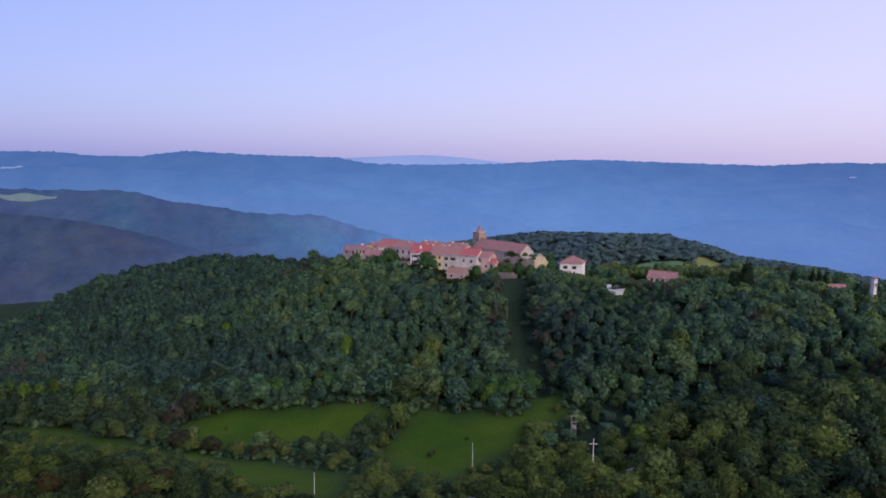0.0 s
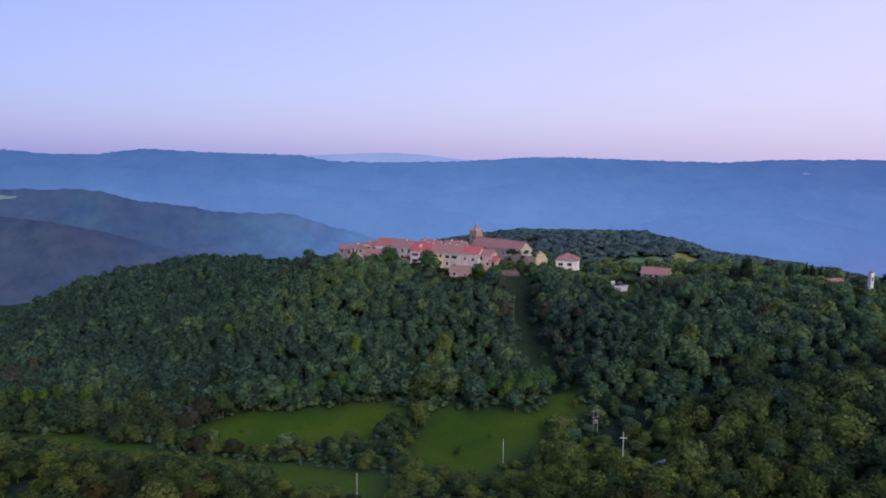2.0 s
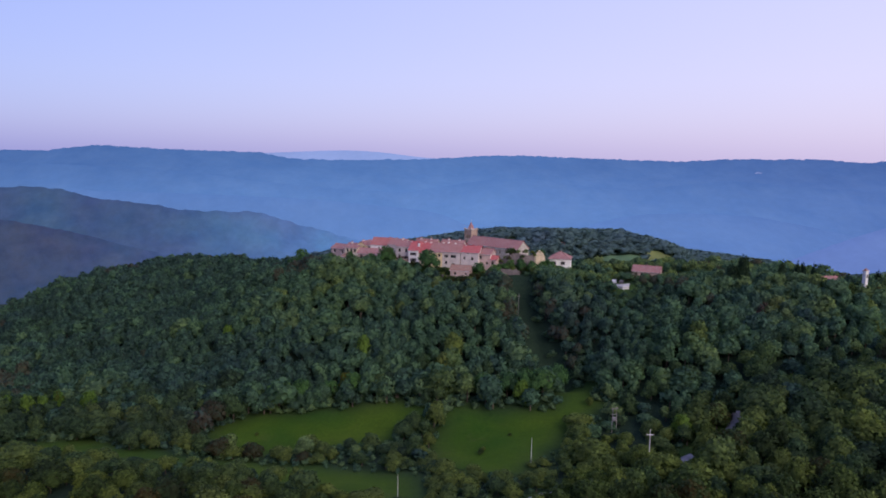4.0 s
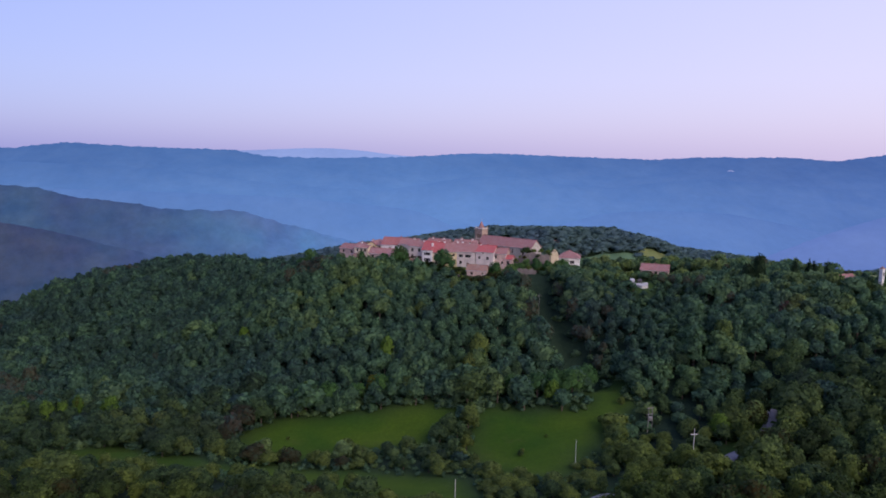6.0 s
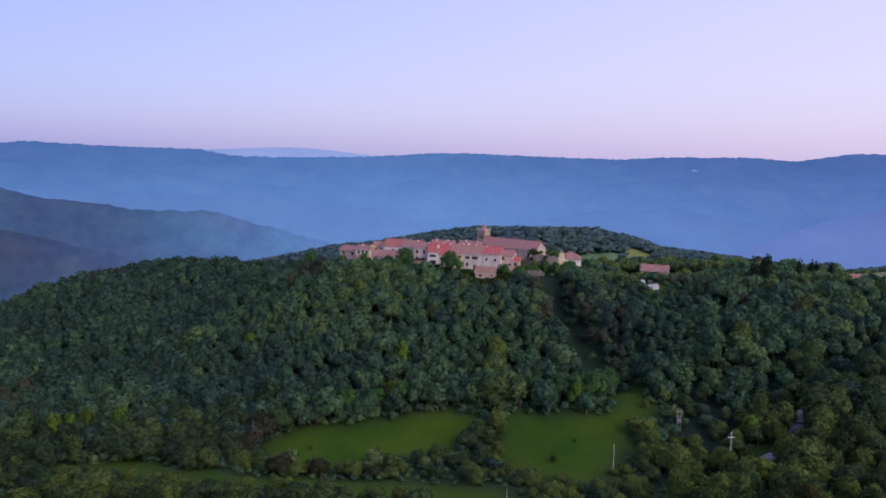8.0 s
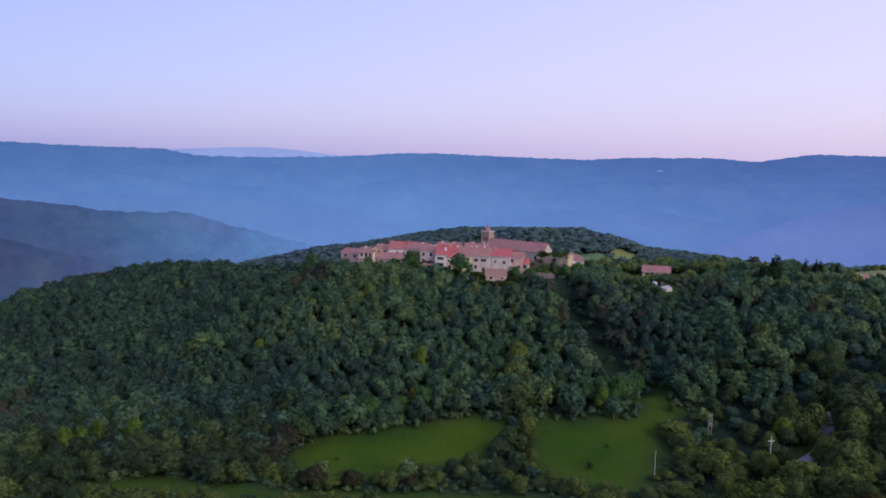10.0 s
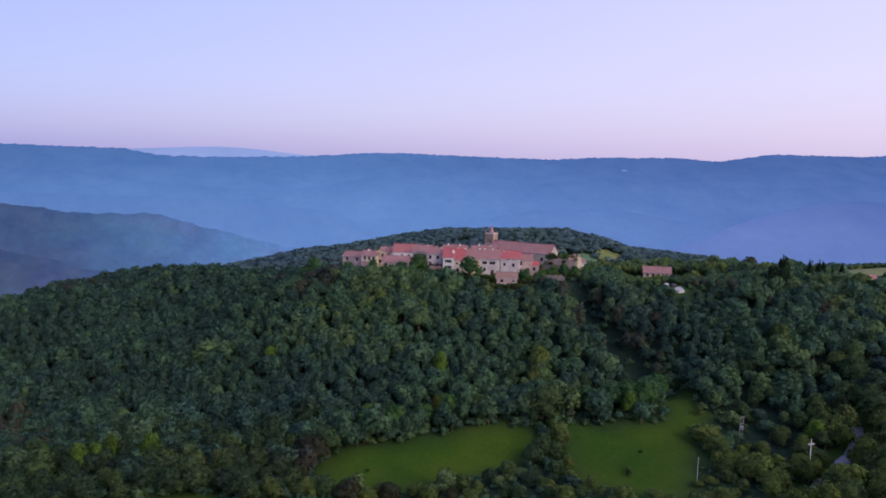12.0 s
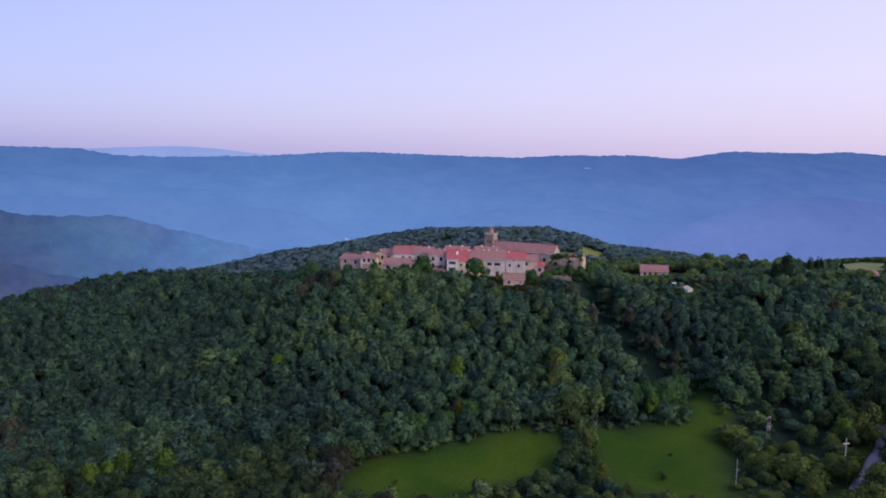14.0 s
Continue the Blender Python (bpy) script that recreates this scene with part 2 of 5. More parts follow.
# these hills glow: their blue haze is emission, not air
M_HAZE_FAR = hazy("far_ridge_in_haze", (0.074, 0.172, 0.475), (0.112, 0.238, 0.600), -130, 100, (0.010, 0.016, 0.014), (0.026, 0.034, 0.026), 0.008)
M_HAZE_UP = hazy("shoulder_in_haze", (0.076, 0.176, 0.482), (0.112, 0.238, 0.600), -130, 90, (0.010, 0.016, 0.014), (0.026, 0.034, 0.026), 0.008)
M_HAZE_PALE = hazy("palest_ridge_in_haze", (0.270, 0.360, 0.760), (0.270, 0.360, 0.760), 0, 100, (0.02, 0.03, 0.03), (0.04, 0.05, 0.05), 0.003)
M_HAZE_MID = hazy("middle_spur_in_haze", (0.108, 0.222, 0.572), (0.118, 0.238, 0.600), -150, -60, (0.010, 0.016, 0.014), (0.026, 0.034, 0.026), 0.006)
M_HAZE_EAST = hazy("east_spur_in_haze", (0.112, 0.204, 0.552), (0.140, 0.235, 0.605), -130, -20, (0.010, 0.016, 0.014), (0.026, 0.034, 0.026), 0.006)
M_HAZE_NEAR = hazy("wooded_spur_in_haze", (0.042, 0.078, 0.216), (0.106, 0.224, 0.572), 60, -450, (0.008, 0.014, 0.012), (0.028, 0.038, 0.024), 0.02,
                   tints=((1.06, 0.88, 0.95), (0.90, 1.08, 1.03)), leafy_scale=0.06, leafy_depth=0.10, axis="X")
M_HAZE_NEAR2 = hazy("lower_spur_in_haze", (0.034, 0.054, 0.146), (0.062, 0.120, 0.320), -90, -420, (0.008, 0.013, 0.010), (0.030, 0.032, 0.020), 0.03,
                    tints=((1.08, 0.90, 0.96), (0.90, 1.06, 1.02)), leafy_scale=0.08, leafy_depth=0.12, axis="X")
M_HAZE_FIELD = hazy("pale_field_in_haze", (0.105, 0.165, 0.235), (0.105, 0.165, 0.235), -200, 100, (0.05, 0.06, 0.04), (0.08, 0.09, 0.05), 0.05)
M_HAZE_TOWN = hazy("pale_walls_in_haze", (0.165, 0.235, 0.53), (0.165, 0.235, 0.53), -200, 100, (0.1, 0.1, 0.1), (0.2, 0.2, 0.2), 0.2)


# ---- mesh tools ----
def mesh(name, verts, faces, mats, index=None, tone=None, normals=None):
    """A mesh from arrays; faces all of one size."""
    v, f = np.asarray(verts, np.float32), np.asarray(faces, np.int32)
    me = bpy.data.meshes.new(name)
    k = f.shape[1]
    me.vertices.add(len(v))
    me.vertices.foreach_set("co", v.ravel())
    me.loops.add(f.size)
    me.loops.foreach_set("vertex_index", f.ravel())
    me.polygons.add(len(f))
    me.polygons.foreach_set("loop_start", np.arange(0, f.size, k, dtype=np.int32))
    for m in mats:
        me.materials.append(m)
    if index is not None:
        me.polygons.foreach_set("material_index", np.asarray(index, np.int32))
    if tone is not None:
        me.attributes.new("tone", "FLOAT", "POINT").data.foreach_set("value", np.asarray(tone, np.float32))
    me.update(calc_edges=True)
    if normals is not None:
        nv = np.asarray(normals, np.float32)
        nv = nv / np.linalg.norm(nv, axis=1, keepdims=True)
        smooth(me)
        me.attributes.new("custom_normal", "FLOAT_VECTOR", "POINT").data.foreach_set("vector", nv.ravel())
    return me


def smooth(me):
    me.polygons.foreach_set("use_smooth", np.ones(len(me.polygons), bool))
    return me


def part(name, bm, material, parent, label=""):
    me = bpy.data.meshes.new(name)
    bm.to_mesh(me)
    bm.free()
    me.materials.append(material)
    ob = new(name, me)
    ob.parent = parent
    return tagged(ob, label) if label else ob


def box(bm, x0, x1, y0, y1, z0, z1, bevel=0.0):
    m = Matrix.Translation(((x0 + x1) / 2, (y0 + y1) / 2, (z0 + z1) / 2)) @ Matrix.Diagonal((x1 - x0, y1 - y0, z1 - z0, 1))
    g = bmesh.ops.create_cube(bm, size=1.0, matrix=m)
    if bevel:
        es = {ed for v in g["verts"] for ed in v.link_edges}
        bmesh.ops.bevel(bm, geom=list(es), offset=bevel, segments=1, affect="EDGES")
    return bm


def prism(bm, pts, z0, z1):
    lo = [bm.verts.new((x, y, z0)) for x, y in pts]
    hi = [bm.verts.new((x, y, z1)) for x, y in pts]
    bm.faces.new(hi)
    bm.faces.new(lo[::-1])
    for i in range(len(pts)):
        j = (i + 1) % len(pts)
        bm.faces.new((lo[i], lo[j], hi[j], hi[i]))
    return bm


def tube(bm, p, q, r0, r1, n=8):
    p, q = Vector(p), Vector(q)
    m = Matrix.Translation((p + q) / 2) @ (q - p).to_track_quat("Z", "Y").to_matrix().to_4x4()
    bmesh.ops.create_cone(bm, cap_ends=True, segments=n, radius1=r0, radius2=r1, depth=(q - p).length, matrix=m)
    return bm


# ---- the land ----
KNOTS = [(-260, 230, -7), (-260, 400, -42), (-130, 170, 17), (-40, 145, 25), (45, 150, 20), (125, 150, 5), (240, 160, 20),
         (330, 310, 8), (-130, 265, -7), (-60, 230, -2), (-10, 215, -11), (40, 205, -5), (-20, 265, 7), (40, 262, 18),
         (95, 235, 2), (160, 260, 31), (225, 300, 45), (-95, 350, -1), (-30, 345, 45), (20, 315, 33), (65, 310, 44),
         (120, 295, 49), (20, 375, 62), (80, 345, 47), (112, 350, 18), (150, 375, 36), (-145, 455, 69), (-60, 400, 34),
         (250, 420, 38), (20, 470, 0), (130, 490, 23), (-150, 550, -29), (230, 530, -29)]
KN = np.array(KNOTS, float)
KD = np.sort(np.hypot(KN[:, None, 0] - KN[None, :, 0], KN[:, None, 1] - KN[None, :, 1]), axis=1)
KS = np.round(0.6 * KD[:, 1:4].mean(axis=1))


def step(a_, b_, v):
    s = np.clip((v - a_) / (b_ - a_), 0, 1)
    return s * s * (3 - 2 * s)


def land(x, y):
    """Height of the ground at arrays x, y: knolls and hollows round the village hill, then the wooded hill behind."""
    x, y = np.asarray(x, float), np.asarray(y, float)
    top, low = np.zeros_like(x), np.zeros_like(x) + 1e-9
    for (kx, ky, kz), s in zip(KN, KS):
        w = np.exp(-((x - kx) ** 2 + (y - ky) ** 2) / (2 * s * s)) + 1e-9
        top, low = top + w * kz, low + w
    near = top / low - 85 * step(500, 680, y) - 60 * step(430, 620, x) - 45 * step(-260, -420, x) \
        + 2.9 * np.exp(-((x - 112) / 15) ** 2 - ((y - 296) / 15) ** 2) + 7 * np.exp(-((x - 188) / 28) ** 2 - ((y - 272) / 20) ** 2) + 11 * np.exp(-((x - 400) / 100) ** 2 - ((y - 490) / 80) ** 2) - 3.2 * np.exp(-((x - 94) / 12) ** 2 - ((y - 352) / 20) ** 2) \
        - 7.5 * np.exp(-((x - np.interp(y, [228, 252, 284, 302, 318], [85, 79.5, 72.5, 72, 72])) / 7.0) ** 2) * step(240, 254, y) * (1 - step(300, 316, y))
    ridge = 672 - 0.00085 * (x - 90) ** 2
    crest = np.interp(x, [-200, -40, 12, 64, 100, 150, 180, 213, 235, 252, 268, 285, 303, 330, 420], [-20, 8, 13, 21, 25.5, 25, 26, 25, 21, 16, 11, 8, 7, 4, -10])
    back = -90 + np.maximum(crest + 90, 0) * np.exp(-((y - ridge) / 105.0) ** 2)
    d = 8.0
    h = np.maximum(near, back) + d * np.log1p(np.exp(-np.abs(near - back) / d)) - 0.6 * d * step(420, 560, y)
    far = step(700, 1200, np.hypot(x - 30, y - 300))
    wave = 0.6 * np.sin(x * 0.11 + 1.3) * np.sin(y * 0.13) + 0.4 * np.sin(x * 0.31 + y * 0.17)
    return (h + wave) * (1 - far) - 290 * far


def height(x, y):
    return float(land(np.array([x]), np.array([y]))[0])


def sheet(name, pts, lift, material, label, category):
    """A patch of ground with its own cover, draped over the land."""
    bm = bmesh.new()
    prism(bm, pts, 0, 0.01)
    bmesh.ops.triangulate(bm, faces=bm.faces)
    bmesh.ops.delete(bm, geom=[f for f in bm.faces if f.normal.z < 0.5], context="FACES")
    for _ in range(4):
        long_edges = [ed for ed in bm.edges if ed.calc_length() > 6]
        if long_edges:
            bmesh.ops.subdivide_edges(bm, edges=long_edges, cuts=1, use_grid_fill=True)
            bmesh.ops.triangulate(bm, faces=bm.faces)
    for v in bm.verts:
        v.co.z = height(v.co.x, v.co.y) + lift
    me = bpy.data.meshes.new(name)
    bm.to_mesh(me)
    bm.free()
    me.materials.append(material)
    return tagged(new(name, smooth(me)), label, category, kind="structure")


# far hills: a crest line, and a wooded flank that falls towards the valley
def far_hill(name, crest, y_of, foot, reach, material, label, rough=6.0, cols=260, rows_=26, seed=0.0, relief=3.2):
    cx, cz = np.array([p[0] for p in crest], float), np.array([p[1] for p in crest], float)
    xs = np.linspace(cx[0], cx[-1], cols)
    zs = np.interp(xs, cx, cz)
    k = np.ones(5) / 5
    zs = np.convolve(np.pad(zs, 2, mode="edge"), k, mode="valid")
    vs = []
    for r in range(rows_ + 3):
        s = (r - 3) / (rows_ - 1)                 # negative: the far side of the crest
        for x, z in zip(xs, zs):
            y = y_of(x) - reach * s
            big = noise.noise((x * 0.004 + seed, y * 0.004, 0.3)) + 0.5 * noise.noise((x * 0.011 + seed, y * 0.011, 1.7))
            fine = noise.noise((x * 0.05, y * 0.05 + seed, 2.0)) + 0.6 * noise.noise((x * 0.13, y * 0.13, seed))
            down = (abs(s) ** 0.85) if s >= 0 else 2.0 * abs(s)
            vs.append((x + 0.25 * reach * s * 0.2 * big, y, foot + (z - foot) * max(0.0, 1 - down) + rough * fine * 0.42 + rough * relief * big * min(1, abs(s) * 4) * (1 - 0.5 * abs(s))))
    n = rows_ + 3
    q = (np.arange(n - 1)[:, None] * cols + np.arange(cols - 1)[None, :]).ravel()
    me = smooth(mesh(name, vs, np.stack([q, q + 1, q + cols + 1, q + cols], 1)[:, ::-1], [material]))
    return tagged(new(name, me), label, "hill", kind="structure")


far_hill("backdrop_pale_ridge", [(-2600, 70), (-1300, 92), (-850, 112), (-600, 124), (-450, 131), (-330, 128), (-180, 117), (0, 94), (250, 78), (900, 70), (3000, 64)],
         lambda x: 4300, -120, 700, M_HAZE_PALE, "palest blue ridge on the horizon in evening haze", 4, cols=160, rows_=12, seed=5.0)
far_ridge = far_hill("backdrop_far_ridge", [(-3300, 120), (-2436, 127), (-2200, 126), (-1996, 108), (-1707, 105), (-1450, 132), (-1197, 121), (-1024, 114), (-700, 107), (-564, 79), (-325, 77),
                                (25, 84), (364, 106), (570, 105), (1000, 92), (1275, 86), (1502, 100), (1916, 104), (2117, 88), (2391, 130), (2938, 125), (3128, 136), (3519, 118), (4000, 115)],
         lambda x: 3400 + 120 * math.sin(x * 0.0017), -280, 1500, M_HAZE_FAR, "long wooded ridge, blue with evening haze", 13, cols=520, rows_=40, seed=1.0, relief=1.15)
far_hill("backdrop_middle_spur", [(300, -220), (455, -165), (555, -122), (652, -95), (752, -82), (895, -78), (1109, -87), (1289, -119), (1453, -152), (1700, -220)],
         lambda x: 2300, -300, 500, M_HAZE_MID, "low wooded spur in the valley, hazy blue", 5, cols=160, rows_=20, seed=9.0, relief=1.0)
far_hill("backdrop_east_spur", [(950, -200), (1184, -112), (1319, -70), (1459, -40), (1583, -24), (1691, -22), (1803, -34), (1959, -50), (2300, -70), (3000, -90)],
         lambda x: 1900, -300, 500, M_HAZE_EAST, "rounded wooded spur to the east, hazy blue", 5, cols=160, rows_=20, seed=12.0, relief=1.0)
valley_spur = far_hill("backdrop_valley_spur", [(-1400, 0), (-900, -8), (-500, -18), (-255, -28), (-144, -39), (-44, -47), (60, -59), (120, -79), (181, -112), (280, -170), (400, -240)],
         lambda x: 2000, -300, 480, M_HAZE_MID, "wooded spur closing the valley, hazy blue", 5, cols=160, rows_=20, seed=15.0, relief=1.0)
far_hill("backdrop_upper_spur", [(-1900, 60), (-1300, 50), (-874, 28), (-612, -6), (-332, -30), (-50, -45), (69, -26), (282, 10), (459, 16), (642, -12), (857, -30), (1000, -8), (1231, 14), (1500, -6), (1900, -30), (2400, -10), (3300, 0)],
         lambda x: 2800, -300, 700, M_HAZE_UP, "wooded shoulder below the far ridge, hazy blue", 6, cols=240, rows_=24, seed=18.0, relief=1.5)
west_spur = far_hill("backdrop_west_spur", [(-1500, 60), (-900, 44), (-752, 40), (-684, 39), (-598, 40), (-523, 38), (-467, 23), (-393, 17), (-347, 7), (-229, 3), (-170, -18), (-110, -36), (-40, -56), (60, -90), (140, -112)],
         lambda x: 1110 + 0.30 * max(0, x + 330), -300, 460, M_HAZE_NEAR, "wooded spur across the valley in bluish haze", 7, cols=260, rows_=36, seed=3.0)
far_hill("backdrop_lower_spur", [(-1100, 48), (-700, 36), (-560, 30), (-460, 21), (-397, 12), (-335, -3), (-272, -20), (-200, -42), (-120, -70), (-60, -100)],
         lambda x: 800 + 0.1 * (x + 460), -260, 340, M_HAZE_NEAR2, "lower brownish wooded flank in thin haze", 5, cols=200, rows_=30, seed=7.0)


def clearing(name, hill, x0, x1, y0, y1, lift, material, label, cols=14, rows_=5):
    """A bare patch with an uneven edge, draped on a far hillside."""
    cover = BVHTree.FromPolygons([v.co[:] for v in hill.data.vertices], [p.vertices[:] for p in hill.data.polygons])
    vs = []
    for j in range(rows_):
        for i in range(cols):
            u, v = i / (cols - 1), j / (rows_ - 1)
            pinch = 0.25 + 0.75 * math.sin(math.pi * (0.08 + 0.84 * u)) + 0.22 * math.sin(9 * u + x0)
            x, y = x0 + (x1 - x0) * u, (y0 + y1) / 2 + (y1 - y0) * (v - 0.5) * pinch
            z = cover.ray_cast(Vector((x, y, 900)), Vector((0, 0, -1)))[0].z
            vs.append((x, y, z + lift))
    q = (np.arange(rows_ - 1)[:, None] * cols + np.arange(cols - 1)[None, :]).ravel()
    tagged(new(name, smooth(mesh(name, vs, np.stack([q, q + 1, q + cols + 1, q + cols], 1), [material]))), label, "field", kind="structure")


clearing("backdrop_field", west_spur, -770, -650, 1097, 1104, 1.2, M_HAZE_FIELD, "pale stubble field along the hazy spur")
clearing("backdrop_quarry", far_ridge, -2330, -2215, 3236, 3262, 3.0, M_HAZE_TOWN, "pale quarry scar on the far ridge")
clearing("backdrop_hamlet", valley_spur, 196, 236, 1972, 1984, 1.5, M_HAZE_TOWN, "pale hamlet low in the hazy valley")
clearing("backdrop_scar", far_ridge, 1548, 1580, 3266, 3284, 3.0, M_HAZE_TOWN, "small pale scar on the far ridge")

# ---- clearings, road ----
MEADOWS = [
    [(-40, 220), (-38, 230), (-31, 243), (-10, 242), (8, 244), (20, 242), (30, 239), (32, 233), (28, 221), (0, 213), (-26, 209.5)],
    [(38, 236), (55, 234), (71, 231), (80, 237), (86, 250), (90, 245), (82, 226), (68, 204), (52, 183), (36, 185), (31, 210)],
    [(-98, 214), (-70, 217), (-57, 206), (-36, 204), (-13, 200), (12, 192), (27, 183), (31, 155), (5, 159), (-12, 174), (-27, 184), (-47, 189), (-72, 198), (-98, 206)],
]
ROAD = [(20, 128), (40, 148), (63, 165), (76, 172), (92, 183), (101, 189.5), (114, 198), (121, 205), (126, 214)]
CUT = [(84, 228), (80.5, 240), (77.5, 252), (74, 268), (70.5, 284), (70, 302), (70, 318)]
VILLAGE = [(-32, 381), (-14, 360), (-6, 347), (10, 346), (19, 333), (36, 322), (38, 313), (54, 311), (58, 323), (66, 326), (80, 323.5), (87, 331), (90, 345), (70, 375), (50, 392), (0, 395)]


def inside(poly, x, y):
    hit = np.zeros(x.shape, bool)
    for (x0, y0), (x1, y1) in zip(poly, poly[1:] + poly[:1]):
        c = ((y0 > y) != (y1 > y)) & (x < (x1 - x0) * (y - y0) / (y1 - y0 + 1e-12) + x0)
        hit ^= c
    return hit


def away(line, x, y):
    """Distance from a broken line."""
    d = np.full(x.shape, 1e9)
    for (x0, y0), (x1, y1) in zip(line, line[1:]):
        ux, uy = x1 - x0, y1 - y0
        s = np.clip(((x - x0) * ux + (y - y0) * uy) / (ux * ux + uy * uy), 0, 1)
        d = np.minimum(d, np.hypot(x - x0 - s * ux, y - y0 - s * uy))
    return d


FIELDS = [
    [(222, 622), (229, 629), (238, 631), (251, 622), (247, 616), (236, 614), (228, 616)],
    [(163, 616), (170, 623), (194, 625), (219, 623), (226, 614), (224, 606), (205, 600), (175, 602)],
    [(258, 390), (300, 398), (345, 418), (385, 446), (378, 468), (342, 470), (308, 455), (276, 424)],
    [(99, 648), (111, 653), (123, 656), (121, 648), (108, 644)],
]
YARD = [(105.5, 294), (110.4, 289.5), (114.5, 290.5), (118, 302), (106, 303)]
VERGE = [(92, 175), (97, 174), (101, 184), (97, 187)]
GARDEN = [(90, 352), (99, 352), (106, 374), (90, 374)]
PLOTS = [(88, 354, 27, 36), (130, 348, 32, 36), (184, 277, 8, 4), (150, 641, 10, 6)]


def is_wood(x, y, margin=0.0):
    ok = np.ones(x.shape, bool)
    for poly in MEADOWS + FIELDS + [VILLAGE, YARD]:
        ok &= ~inside(poly, x, y)
    ok &= away(ROAD, x, y) > 4.3
    ok &= away(CUT, x, y) > 3.0 + margin
    ok &= ~inside(GARDEN, x, y) & ~inside(VERGE, x, y)
    for px, py, pw, pd in PLOTS:
        ok &= ~((x > px) & (x < px + pw) & (y > py - 4) & (y < py + pd))
    return ok


gx = np.concatenate([-np.geomspace(4800, 340, 14), np.arange(-320, 460, 5.0), np.geomspace(480, 4800, 14)])
gy = np.concatenate([-np.geomspace(4800, 60, 12), np.arange(-40, 100, 20.0), np.arange(100, 860, 5.0), np.geomspace(880, 4800, 14)])
GX, GY = np.meshgrid(gx, gy)
GZ = land(GX, GY)
# leaf litter under the trees; the cut's shade is painted with the same mask
litter_shade = np.maximum((is_wood(GX, GY) | ((away(CUT, GX, GY) < 11) & (GY > 246) & (GY < 326))).astype(float), 0.7 * (GY > 590)) * (GY < 800) * (np.abs(GX - 60) < 420)
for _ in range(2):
    litter_shade[1:-1, 1:-1] = (litter_shade[1:-1, 1:-1] * 2 + litter_shade[:-2, 1:-1] + litter_shade[2:, 1:-1] + litter_shade[1:-1, :-2] + litter_shade[1:-1, 2:]) / 6
n_x, n_y = len(gx), len(gy)
ii = (np.arange(n_y - 1)[:, None] * n_x + np.arange(n_x - 1)[None, :]).ravel()
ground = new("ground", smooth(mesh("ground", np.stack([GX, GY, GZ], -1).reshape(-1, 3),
                                   np.stack([ii, ii + 1, ii + n_x + 1, ii + n_x], 1), [M_GRASS], tone=litter_shade.ravel())))
tagged(ground, "green meadow grass over rolling hill country", "ground", kind="structure")


def ribbon(line, wide, steps=60):
    pts = np.array(line, float)
    t = np.concatenate([[0], np.cumsum(np.hypot(*np.diff(pts, axis=0).T))])
    s = np.linspace(0, t[-1], steps)
    p = np.stack([np.interp(s, t, pts[:, 0]), np.interp(s, t, pts[:, 1])], 1)
    for _ in range(3):
        p[1:-1] = (p[:-2] + 2 * p[1:-1] + p[2:]) / 4
    d = np.gradient(p, axis=0)
    d /= np.linalg.norm(d, axis=1, keepdims=True)
    side = np.stack([-d[:, 1], d[:, 0]], 1) * wide / 2
    return p - side, p, p + side


lft, mid, rgt = ribbon(ROAD, 3.4)
rv = []
for q in range(len(mid)):
    z = max(height(*lft[q]), height(*mid[q]), height(*rgt[q])) + 0.12
    rv += [(*lft[q], z - 0.6), (*lft[q], z - 0.03), (*mid[q], z + 0.03), (*rgt[q], z - 0.03), (*rgt[q], z - 0.6)]
rf = [(5 * q + k, 5 * q + k + 1, 5 * q + k + 6, 5 * q + k + 5) for q in range(len(mid) - 1) for k in range(4)]
tagged(new("road", smooth(mesh("road", rv, rf, [M_ASPHALT]))), "narrow pale asphalt lane winding between trees", "road", kind="structure")


# ---- buildings ----
def facade(bm, corner, along, up, wide, tall, holes, deep=0.28):
    """A wall face with openings: cells round the holes, and the reveals that lead into them."""
    along, up, corner = Vector(along), Vector(up), Vector(corner)
    inward = up.cross(along).normalized() * deep
    us = sorted({0, wide, *[h[0] for h in holes], *[h[0] + h[2] for h in holes]})
    vs = sorted({0, tall, *[h[1] for h in holes], *[h[1] + h[3] for h in holes]})
    at = lambda u, v: corner + along * u + up * v
    for u0, u1 in zip(us, us[1:]):
        for v0, v1 in zip(vs, vs[1:]):
            mu, mv = (u0 + u1) / 2, (v0 + v1) / 2
            if any(h[0] < mu < h[0] + h[2] and h[1] < mv < h[1] + h[3] for h in holes):
                continue
            bm.faces.new([bm.verts.new(at(*p)) for p in ((u0, v0), (u1, v0), (u1, v1), (u0, v1))])
    for u, v, w, h in holes:
        c = [at(u, v), at(u + w, v), at(u + w, v + h), at(u, v + h)]
        for i in range(4):
            j = (i + 1) % 4
            bm.faces.new([bm.verts.new(p) for p in (c[j], c[i], c[i] + inward, c[j] + inward)])
    return inward


